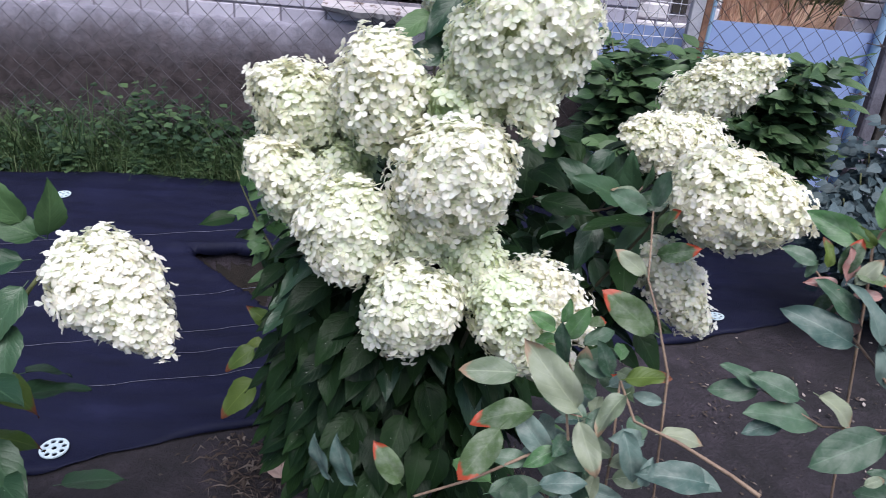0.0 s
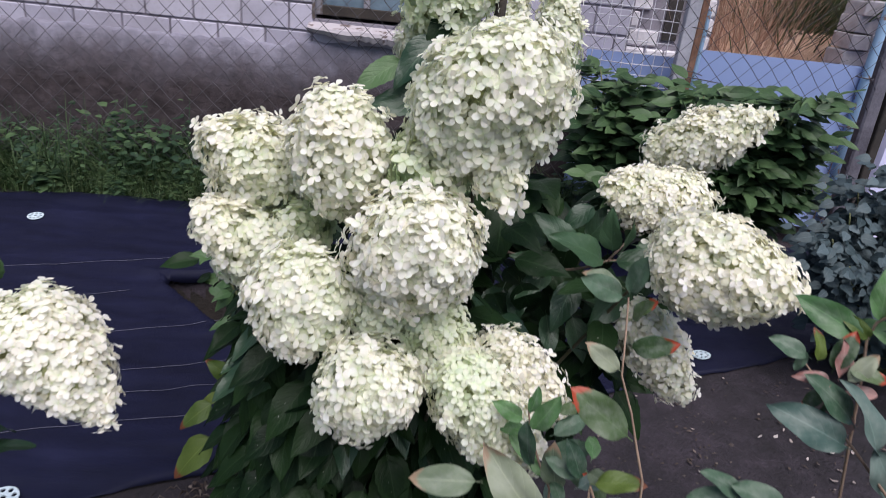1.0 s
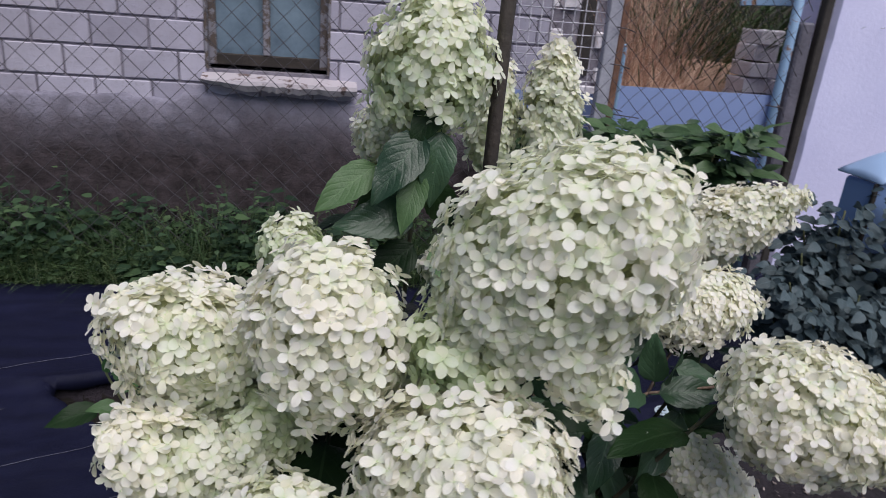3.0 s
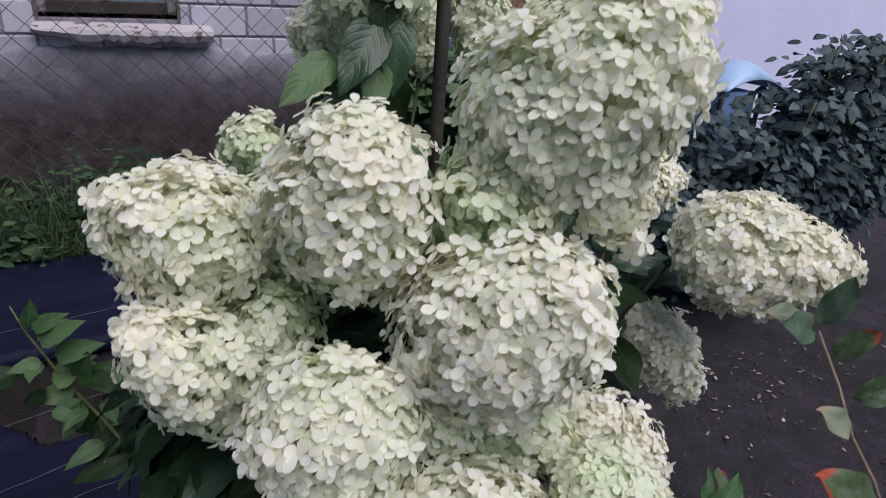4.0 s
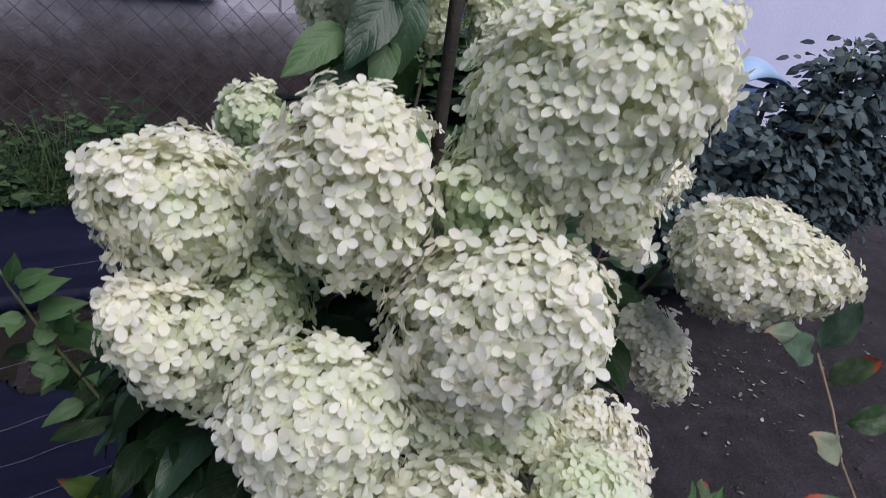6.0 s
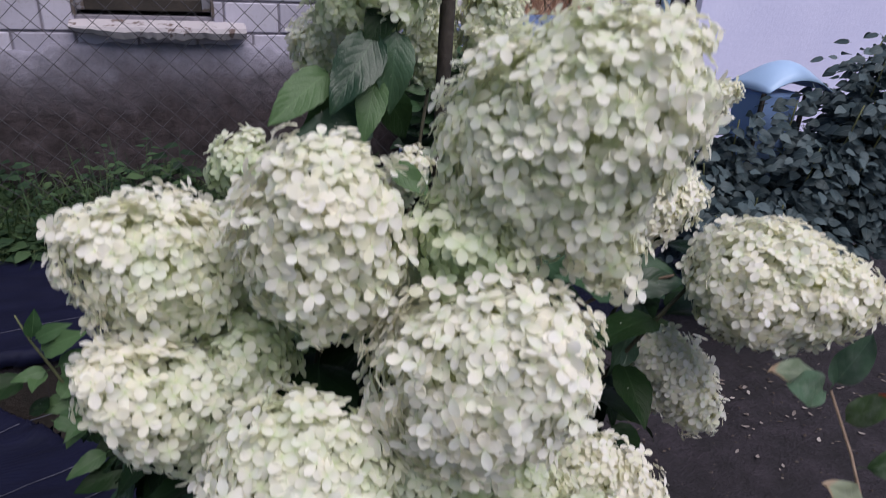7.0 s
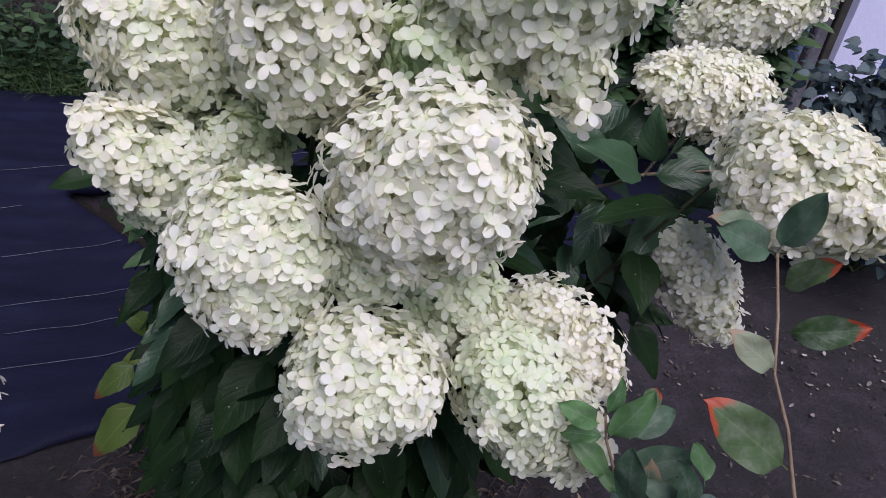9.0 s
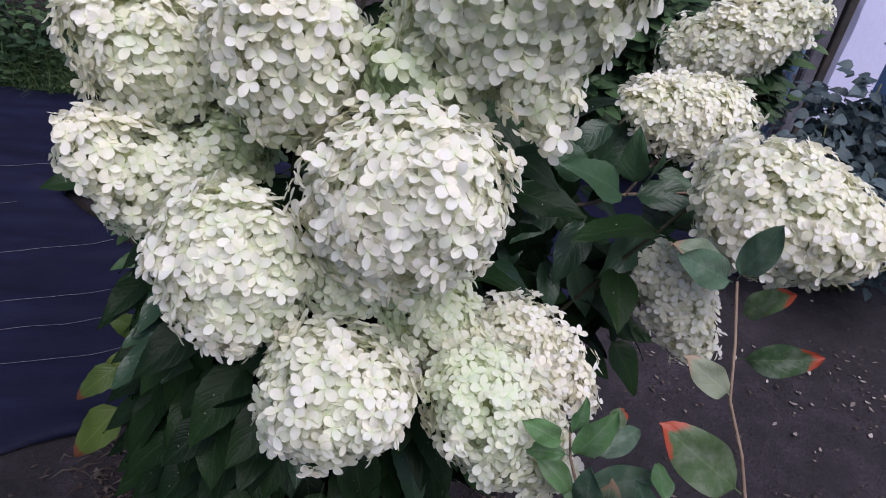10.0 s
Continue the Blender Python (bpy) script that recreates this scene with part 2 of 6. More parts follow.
STEM = speckled("green_stem", (0.07, 0.09, 0.035), (0.15, 0.15, 0.07), 20.0, 120.0, 0.7)
STEM_DARK = speckled("woody_stem", (0.035, 0.038, 0.020), (0.085, 0.075, 0.045), 20.0, 120.0, 0.7)
TWIG = speckled("brown_twig", (0.14, 0.085, 0.062), (0.30, 0.21, 0.155), 25.0, 140.0, 0.65)
TWIG_DARK = speckled("dark_twig", (0.05, 0.032, 0.026), (0.12, 0.085, 0.065), 25.0, 140.0, 0.65)
STAKE = speckled("dark_stake", (0.018, 0.014, 0.012), (0.05, 0.038, 0.032), 12.0, 90.0, 0.8)
FABRIC = fabric_material()
THREAD = speckled("white_thread", (0.03, 0.03, 0.06), (0.13, 0.13, 0.18), 30.0, 90.0, 0.7)
SOIL = soil_material()
HOLE_SOIL = speckled("dark_hole_soil", (0.005, 0.0035, 0.003), (0.022, 0.015, 0.013), 14.0, 120.0, 0.85, 0.9, 0.012)
CLOD = speckled("soil_clod", (0.030, 0.022, 0.022), (0.095, 0.075, 0.072), 25.0, 140.0, 0.95, 0.8, 0.01)
PLATE = speckled("pale_plastic", (0.42, 0.52, 0.60), (0.60, 0.68, 0.74), 30.0, 140.0, 0.5)
BRICK = brick_material()
MORTAR = speckled("mortar", (0.15, 0.135, 0.165), (0.34, 0.31, 0.37), 9.0, 90.0, 0.95, 0.7, 0.01)
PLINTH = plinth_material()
SILL = painted("flaking_sill", (0.50, 0.45, 0.49), 0.56, (0.14, 0.095, 0.09), 0.8, 9.0)
FRAME = painted("old_window_paint", (0.25, 0.24, 0.28), 0.48, (0.10, 0.075, 0.065), 0.7, 18.0)
GLASS = glass_material()
WALL = speckled("whitewashed_render", (0.60, 0.59, 0.85), (0.72, 0.70, 0.96), 1.6, 40.0, 0.9, 0.35, 0.006)
BLUE = painted("blue_sheet", (0.28, 0.36, 0.64), 0.70, (0.20, 0.13, 0.10), 0.5, 10.0)
BLUE_PIPE = painted("blue_pipe", (0.26, 0.40, 0.60), 0.56, (0.22, 0.12, 0.08), 0.55, 16.0)
STAND_BLUE = painted("stand_paint", (0.20, 0.31, 0.58), 0.66, (0.14, 0.12, 0.13), 0.5, 11.0)
SKY_BLUE = painted("pale_blue_paint", (0.38, 0.53, 0.80), 0.72, (0.25, 0.25, 0.25), 0.45, 12.0)
RUST = speckled("rust", (0.10, 0.045, 0.03), (0.26, 0.14, 0.10), 16.0, 90.0, 0.9, 0.6, 0.006)
GREY_POST = speckled("weathered_post", (0.24, 0.24, 0.30), (0.46, 0.45, 0.52), 7.0, 70.0, 0.85, 0.5, 0.006)
OLD_TIMBER = speckled("grey_timber", (0.055, 0.050, 0.068), (0.16, 0.15, 0.19), 7.0, 70.0, 0.85, 0.5, 0.006)
WIRE = speckled("dark_wire", (0.040, 0.036, 0.046), (0.110, 0.098, 0.112), 30.0, 100.0, 0.6, metal=0.3)
PALE_WIRE = speckled("pale_wire", (0.48, 0.46, 0.54), (0.70, 0.68, 0.75), 20.0, 90.0, 0.6)
STONE = speckled("whitewashed_stone", (0.50, 0.46, 0.52), (0.86, 0.82, 0.87), 9.0, 60.0, 0.95, 0.4, 0.01)
# for dark boards and bars, and for sheets that stand in for shade
DARK = speckled("dark_boards_and_shade", (0.020, 0.018, 0.018), (0.055, 0.045, 0.042), 6.0, 40.0, 0.9)
GRASS = island_material("green_grass", [(0.1, (0.020, 0.042, 0.018)), (0.55, (0.045, 0.085, 0.032)), (0.95, (0.11, 0.14, 0.06))])
WEED = island_material("weed_leaf", [(0.1, (0.013, 0.030, 0.018)), (0.5, (0.032, 0.066, 0.034)), (0.95, (0.090, 0.145, 0.062))])
STRAW = island_material("dry_grass", [(0.1, (0.30, 0.14, 0.10)), (0.4, (0.56, 0.33, 0.24)), (0.7, (0.70, 0.50, 0.38)), (0.97, (0.84, 0.70, 0.58))])
BANK = speckled("matted_dry_grass", (0.42, 0.25, 0.18), (0.72, 0.50, 0.38), 5.0, 60.0, 0.95, 0.9, 0.02)
GRASS_LIGHT = island_material("fresh_grass", [(0.1, (0.04, 0.08, 0.03)), (0.55, (0.085, 0.14, 0.055)), (0.95, (0.20, 0.23, 0.12))])
WITHERED = island_material("withered_petal", [(0.1, (0.14, 0.11, 0.10)), (0.6, (0.30, 0.25, 0.24)), (0.97, (0.50, 0.45, 0.44))], 0.8, 0.1)
DRY = island_material("dry_litter", [(0.1, (0.04, 0.028, 0.024)), (0.55, (0.070, 0.050, 0.044)), (0.97, (0.19, 0.155, 0.14))], 0.8, 0.0)


# ---------------- small tools ----------------
def mesh_of(name, verts, faces, uvs=None, smooth=True, materials=()):
    me = bpy.data.meshes.new(name)
    me.from_pydata([tuple(v) for v in verts], [], faces)
    if uvs is not None:
        lay = me.uv_layers.new(name="UVMap")
        idx = np.empty(len(me.loops), dtype=np.int32)
        me.loops.foreach_get("vertex_index", idx)
        lay.data.foreach_set("uv", np.asarray(uvs, dtype=np.float32)[idx].ravel())
    if smooth:
        me.polygons.foreach_set("use_smooth", [True] * len(me.polygons))
    for m in materials:
        me.materials.append(m)
    me.update()
    return me


def part(name, bm, material, parent, label="", smooth=False):
    """Links a bmesh, or a mesh, as one object under a thing or part."""
    if isinstance(bm, bmesh.types.BMesh):
        me = bpy.data.meshes.new(name)
        bm.to_mesh(me)
        bm.free()
        me.materials.append(material)
        if smooth:
            me.polygons.foreach_set("use_smooth", [True] * len(me.polygons))
    else:
        me = bm
    ob = new(name, me)
    if parent is not None:
        ob.parent = parent
    if label:
        ob["label"] = label
    return ob


def box(x0, x1, y0, y1, z0, z1, bevel=0.004):
    bm = bmesh.new()
    bmesh.ops.create_cube(bm, size=1.0)
    for v in bm.verts:
        v.co = Vector(((x0 + x1) / 2 + v.co.x * (x1 - x0), (y0 + y1) / 2 + v.co.y * (y1 - y0), (z0 + z1) / 2 + v.co.z * (z1 - z0)))
    if bevel:
        bmesh.ops.bevel(bm, geom=bm.edges[:], offset=bevel, segments=1, affect="EDGES")
    return bm


def tube(points, radii, sides=6):
    """Vertices and faces of a tapered tube along points."""
    pts = [Vector(p) for p in points]
    verts, faces = [], []
    side = None
    for i, p in enumerate(pts):
        d = (pts[min(i + 1, len(pts) - 1)] - pts[max(i - 1, 0)]).normalized()
        if side is None:
            side = d.cross(Vector((0.3, 0.9, 0.2))).normalized()
        side = (side - d * side.dot(d)).normalized()
        up = d.cross(side)
        r = radii[i] if isinstance(radii, (list, tuple)) else radii
        for k in range(sides):
            a = 2 * math.pi * k / sides
            verts.append(p + (side * math.cos(a) + up * math.sin(a)) * r)
    for i in range(len(pts) - 1):
        for k in range(sides):
            a, b2 = i * sides + k, i * sides + (k + 1) % sides
            faces.append((a, b2, b2 + sides, a + sides))
    faces.append(tuple(range(sides))[::-1])
    faces.append(tuple(range((len(pts) - 1) * sides, len(pts) * sides)))
    return verts, faces


def tube_mesh(name, points, radii, material, sides=6):
    v, f = tube(points, radii, sides)
    return mesh_of(name, v, f, materials=(material,))


def bent(a, b, sag=(0, 0, 0), n=7):
    """Points of a gentle bow from a to b."""
    a, b, s = Vector(a), Vector(b), Vector(sag)
    return [a.lerp(b, i / (n - 1)) + s * math.sin(math.pi * i / (n - 1)) for i in range(n)]


def thing(name, place, label, category, group="", kind=""):
    ob = new(name)
    ob.location = place
    ob.empty_display_size = 0.05
    return tagged(ob, label, category, group, kind)


def frame_of(direction, normal):
    """Rotation whose y runs along direction and whose z is near normal."""
    y = Vector(direction).normalized()
    z = Vector(normal)
    z = z - y * z.dot(y)
    if z.length < 1e-4:
        z = y.orthogonal()
    z.normalize()
    x = y.cross(z)
    return Matrix((x, y, z)).transposed()


# ---------------- leaves ----------------
def leaf_mesh(name, material, length, width, droop=0.25, fold=0.25, teeth=0.0, blunt=0.5, wave=0.0, seed=0, nl=10, nw=6, stalk=0.12, power=0.85):
    """A leaf along y from its stalk, thin, folded along the midrib and drooping, with a toothed margin."""
    rng = random.Random(seed)
    verts, uvs, faces = [], [], []
    ph = rng.uniform(0, 6)
    for i in range(nl + 1):
        s = i / nl
        w = width / 2 * (math.sin(math.pi * min(1.0, s ** (0.5 + 0.5 * blunt))) ** power) if 0 < i < nl else width * 0.012
        if teeth and 0 < i < nl:
            w *= 1 + teeth * (1 if i % 2 else -1)
        bend = -droop * length * s * s
        y = length * (s - 0.10 * droop * s * s)
        for j in range(nw + 1):
            q = 2 * j / nw - 1
            x = q * w
            z = bend + fold * abs(x) - 0.5 * fold * x * x / (width / 2) + wave * length * 0.05 * math.sin(9 * s + ph + 2 * q) * abs(q)
            verts.append((x, y + stalk * length, z))
            uvs.append(((q + 1) / 2, s))
    for i in range(nl):
        for j in range(nw):
            a = i * (nw + 1) + j
            faces.append((a, a + 1, a + nw + 2, a + nw + 1))
    base = len(verts)
    r = width * 0.018
    for y, z in ((0.0, 0.0), (stalk * length * 1.15, 0.0)):
        for k in range(3):
            a = 2 * math.pi * k / 3
            verts.append((r * math.cos(a), y, z - r * 0.6 + r * math.sin(a)))
            uvs.append((0.5, 0.01))
    for k in range(3):
        k2 = (k + 1) % 3
        faces.append((base + k, base + k2, base + 3 + k2, base + 3 + k))
    return mesh_of(name, verts, faces, uvs, materials=(material,))


def put_leaf(me, parent, base, direction, normal, scale=1.0, name="leaf", label=""):
    ob = new(name, me)
    ob.parent = parent
    rot = frame_of(direction, normal).to_4x4()
    ob.matrix_local = Matrix.Translation(Vector(base) - parent.location) @ rot @ Matrix.Scale(scale, 4)
    if label:
        ob["label"] = label
    return ob


HYD = [leaf_mesh("shaded_leaf", SHADED_LEAF, 0.125, 0.066, d, f, 0.03, 0.3, 0.5, i, 14) for i, (d, f) in enumerate(((0.2, 0.25), (0.35, 0.35), (0.5, 0.2), (0.28, 0.45)))]
HYD_MID = [leaf_mesh("outer_leaf", LEAF_MID, 0.125, 0.064, d, f, 0.03, 0.3, 0.6, i + 5, 14) for i, (d, f) in enumerate(((0.15, 0.30), (0.30, 0.35), (0.42, 0.25), (0.2, 0.4)))]
HYD_YOUNG = [leaf_mesh("young_leaf", LEAF_FRESH, 0.085, 0.042, d, 0.3, 0.03, 0.3, 0.5, i + 9) for i, d in enumerate((0.15, 0.35))]
HYD_LIGHT = [leaf_mesh("light_leaf", LEAF_FRESH, 0.125, 0.060, d, 0.3, 0.03, 0.3, 0.6, i + 15, 14) for i, d in enumerate((0.15, 0.3))]
HYD_YELLOW = [leaf_mesh("yellowing_leaf", LEAF_YELLOW, 0.115, 0.062, d, 0.2, 0.03, 0.3, 0.8, i + 19) for i, d in enumerate((0.3, 0.5))]
BLUEB = [leaf_mesh("blueberry_leaf", BERRY, 0.062, 0.030, d, f, 0.0, 0.75, 0.7, i + 29, 12, 6, 0.12, 0.62) for i, (d, f) in enumerate(((0.1, 0.35), (0.25, 0.2)))]
BLUEB_RED = [leaf_mesh("reddening_leaf", BERRY_RED, 0.060, 0.029, d, 0.35, 0.0, 0.75, 0.9, i + 39, 12, 6, 0.12, 0.62) for i, d in enumerate((0.15, 0.3))]
BERRY_KINDS = {"g": BLUEB, "r": BLUEB_RED}
for key, mat in (("t", BERRY_TEAL), ("f", BERRY_FRESH), ("d", BERRY_DULL), ("y", LEAF_YELLOW), ("p", BERRY_PINK)):
    BERRY_KINDS[key] = [leaf_mesh("blueberry_leaf", mat, 0.062, 0.029, 0.25 + 0.2 * i, 0.40 + 0.25 * i, 0.0, 0.75, 1.0, 80 + ord(key) + i, 12, 6, 0.12, 0.62) for i in range(2)]
ROSEL = [leaf_mesh("shrub_leaflet", ROSE, 0.075, 0.052, d, 0.2, 0.03, 0.25, 0.4, i + 49, 8, 4) for i, d in enumerate((0.1, 0.3))]
PEONYL = [leaf_mesh("peony_leaflet", PEONY, 0.12, 0.056, d, 0.3, 0.0, 0.5, 0.4, i + 59, 8, 4) for i, d in enumerate((0.05, 0.25))]


# ---------------- flower heads ----------------
def petal_points(length, width, cup):
    rows = ((0.0, 0.12), (0.24, 0.62), (0.54, 1.0), (0.82, 0.84), (1.0, 0.26))
    pts, faces = [], []
    for s, w in rows:
        for q in (-1, 0, 1):
            x = q * w * width / 2
            z = cup * length * (0.9 * s * s - 0.35 * s) + 0.10 * width * abs(q) * w
            pts.append((x, s * length, z))
    for i in range(len(rows) - 1):
        for j in range(2):
            a = i * 3 + j
            faces.append((a, a + 1, a + 4, a + 3))
    return np.array(pts), np.array(faces)


def floret_arrays(rng, size):
    """Four overlapping petals round a tiny eye; a little different each time."""
    pts, faces, n = [], [], 0
    turn = rng.uniform(0, 2 * math.pi)
    for k in range(4):
        p, f = petal_points(size * rng.uniform(0.82, 1.14), size * rng.uniform(0.62, 0.82), rng.uniform(-0.40, 0.30))
        tilt = radians(rng.uniform(-20, 24))
        c, s = math.cos(tilt), math.sin(tilt)
        p = np.stack([p[:, 0], p[:, 1] * c - p[:, 2] * s, p[:, 1] * s + p[:, 2] * c + (0.0012 if k % 2 else 0.0)], 1)
        a = turn + k * math.pi / 2 + rng.uniform(-0.2, 0.2)
        c, s = math.cos(a), math.sin(a)
        p = np.stack([p[:, 0] * c - p[:, 1] * s, p[:, 0] * s + p[:, 1] * c, p[:, 2]], 1)
        pts.append(p)
        faces.append(f + n)
        n += len(p)
    e = size * 0.085
    pts.append(np.array([(e, 0, 0.0022), (0, e, 0.0022), (-e, 0, 0.0022), (0, -e, 0.0022)]))
    faces.append(np.array([(n, n + 1, n + 2, n + 3)]))
    return np.concatenate(pts), np.concatenate(faces)


def head_profile(s, cone):
    """Relative radius along the axis from base (0) to tip (1)."""
    ball = math.sqrt(max(0.0, 1 - (2 * s - 1) ** 2))
    taper = (math.sin(math.pi * min(1.0, s ** 0.62))) ** 0.8 if 0 < s < 1 else 0.0
    return ball * (1 - cone) + taper * cone


# petals are greener towards the eye of the floret and faintly along the edges
FLORET_TONE = np.concatenate([np.tile(np.repeat((0.46, 0.19, -0.02, -0.08, 0.01), 3) + np.tile((0.06, -0.03, 0.06), 5), 4), np.full(4, 1.1)])
SHARED_FLORETS = []
for k in range(24):
    rr = random.Random(700 + k)
    fp, ff = floret_arrays(rr, 0.0165)
    fm = mesh_of("floret", fp, ff.tolist(), materials=(PETAL,))
    tone = ((k // 6) * 0.16 + FLORET_TONE).astype(np.float32)
    fm.attributes.new("green", "FLOAT", "POINT").data.foreach_set("value", tone)
    SHARED_FLORETS.append(fm)


def flower_head(parent, base, tip, radius, cone=0.3, green=0.15, size=0.0165, density=1.0, seed=0, single=False, label="", loose=0.0):
    """A panicle: a core of stalks and florets set all over it, facing outwards."""
    rng = random.Random(seed)
    size *= 0.84
    base, tip = Vector(base), Vector(tip)
    axis = tip - base
    length = axis.length
    d = axis.normalized()
    sx = d.orthogonal().normalized()
    sy = d.cross(sx)
    lump = rng.uniform(0, 50)
    # core
    bm = bmesh.new()
    bmesh.ops.create_icosphere(bm, subdivisions=3, radius=1.0)
    inset = min(0.3, 0.028 / length)
    for v in bm.verts:
        s = (v.co.z + 1) / 2
        r = head_profile(s, cone) * (radius - 0.028)
        h = math.hypot(v.co.x, v.co.y) or 1.0
        v.co = base + d * (inset + (1 - 2 * inset) * s) * length + (sx * v.co.x / h + sy * v.co.y / h) * r - parent.location
    head = part("flower_head", bm, CORE, parent, label, True)
    # even spread of florets over the surface, by its true area from base to tip
    steps = [k / 80 for k in range(81)]
    prof = [head_profile(s, cone) * radius for s in steps]
    cum = [0.0]
    for k in range(80):
        cum.append(cum[-1] + math.pi * (prof[k] + prof[k + 1]) * math.hypot(prof[k + 1] - prof[k], length / 80))
    count = int(density * cum[-1] / (size * size * 0.62))
    pts, faces, greens, n = [], [], [], 0
    golden = math.pi * (3 - math.sqrt(5))
    for i in range(count):
        s = float(np.interp((i + 0.5) / count * cum[-1], cum, steps))
        s = min(0.997, max(0.003, s + rng.uniform(-0.01, 0.01)))
        a = i * golden + rng.uniform(-0.35, 0.35)
        r = head_profile(s, cone) * radius
        slope = (head_profile(min(1, s + 0.02), cone) - head_profile(max(0, s - 0.02), cone)) * radius / (0.04 * length)
        out = (sx * math.cos(a) + sy * math.sin(a))
        nrm = (out - d * slope).normalized()
        place = base + d * s * length + out * r
        bulge = noise.noise(place * 26 + Vector((lump, 0, 0))) * 0.012 + noise.noise(place * 11 + Vector((0, lump, 0))) * 0.010
        bulge += rng.uniform(-0.021, 0.004) + (0.007 if rng.random() < 0.05 else 0.0) + (rng.uniform(0, loose) if loose else 0)
        place = place + nrm * (bulge - 0.0095)
        face_to = (nrm + Vector((rng.gauss(0, 0.32), rng.gauss(0, 0.32), rng.gauss(0, 0.32) + 0.30))).normalized()
        # greener to the base; the bulge term colours in the yellow-green shade of gaps
        g = green * (2.3 - 1.7 * s) + 0.06 + 0.55 * max(0.0, 0.42 - s) + rng.uniform(-0.10, 0.10) - bulge * 15
        if single and nrm.y < 0.15:
            ob = new("floret", SHARED_FLORETS[6 * max(0, min(3, int(g / 0.16 + 0.5))) + rng.randrange(6)])
            ob.parent = head
            rot = frame_of(face_to.orthogonal(), face_to).to_4x4() @ Matrix.Rotation(rng.uniform(0, 6.28), 4, "Z")
            ob.matrix_local = Matrix.Translation(place - parent.location) @ rot @ Matrix.Scale(rng.uniform(0.85, 1.12) * size / 0.0165, 4)
            continue
        p, f = floret_arrays(rng, size * rng.uniform(0.82, 1.12))
        m = np.array(frame_of(face_to.orthogonal(), face_to))
        pts.append(p @ m.T + np.array(place - parent.location))
        faces.append(f + n)
        tone = g + FLORET_TONE
        greens.append(tone)
        n += len(p)
    if pts:
        me = mesh_of("blossom", np.concatenate(pts), np.concatenate(faces).tolist(), materials=(PETAL,))
        me.attributes.new("green", "FLOAT", "POINT").data.foreach_set("value", np.concatenate(greens).astype(np.float32))
        fl = part("blossom", me, PETAL, head)
        fl["kind"] = "stuff"
    return head


def stem_to(parent, a, b, sag, r0, r1, name="stem", material=STEM, n=8):
    pts = [p - parent.location for p in bent(a, b, sag, n)]
    ob = new(name, tube_mesh(name, pts, [r0 + (r1 - r0) * i / (n - 1) for i in range(n)], material))
    ob.parent = parent
    return ob


# ---------------- ground ----------------
def in_hole(x, y):
    """The torn planting hole in the fabric, a cut that runs to a point: under 1 inside, growing outwards."""
    rag = 0.012 * noise.noise(Vector((x * 14, y * 14, 40)))
    upper = 2.755 + 0.13 * (x + 0.87)
    lower = max(2.29 - 0.05 * (x + 0.45), 2.735 - 1.06 * (x + 0.87))
    return 1.0 - (min(upper - y, (y - lower) * 0.8, -0.10 - x) + rag) / 0.12


def soil_height(x, y):
    h = 0.018 * noise.noise(Vector((x * 2.2, y * 2.2, 0))) + 0.010 * noise.noise(Vector((x * 7, y * 7, 3)))
    if -3 < x < 4 and 0.3 < y < 3:
        h += 0.006 * noise.noise(Vector((x * 22, y * 22, 7)))
    k = in_hole(x, y)
    if k < 1.15:
        h -= 0.30 * min(1.0, (1.15 - k) / 0.5) - 0.05 * noise.noise(Vector((x * 9, y * 9, 50)))
    return h


def near_edge(x):
    """y of the fabric's near edge."""
    return 1.61 + 0.42 * (x + 0.35) + 0.03 * noise.noise(Vector((x * 1.7, 0, 5))) + 0.02 * noise.noise(Vector((x * 7, 0, 9)))


def build_ground():
    xs = np.concatenate([[-400, -60, -12], np.arange(-3.4, 4.01, 0.045), [12, 60, 400]])
    ys = np.concatenate([[-400, -60, -8, -2], np.arange(0.0, 4.3, 0.045), [5, 6.5, 12, 60, 400]])
    verts, faces = [], []
    for y in ys:
        for x in xs:
            inside = -3.4 <= x <= 4.0 and 0 <= y <= 4.3
            verts.append((x, y, soil_height(x, y) if inside else 0.0))
    w = len(xs)
    for j in range(len(ys) - 1):
        for i in range(w - 1):
            a = j * w + i
            faces.append((a, a + 1, a + w + 1, a + w))
    ob = new("ground", mesh_of("ground", verts, faces, materials=(SOIL,)))
    tagged(ob, "dark brown bare garden soil with small clods", "ground", kind="structure")


def fabric_height(x, y):
    h = 0.022 + 0.014 * noise.noise(Vector((x * 1.6, y * 2.6, 11))) + 0.012 * noise.noise(Vector((x * 2.0, y * 9.0, 17)))
    h += 0.05 * math.exp(-((y - 3.45) / 0.22) ** 2) * (0.6 + noise.noise(Vector((x * 1.2, 2, 0))))
    h += 0.006 * noise.noise(Vector((x * 11, y * 17, 1)))
    k = in_hole(x, y)
    if k < 1.6:
        h += 0.030 * (1.6 - k) / 0.6 * (0.6 + noise.noise(Vector((x * 6, y * 6, 60))))
    return h


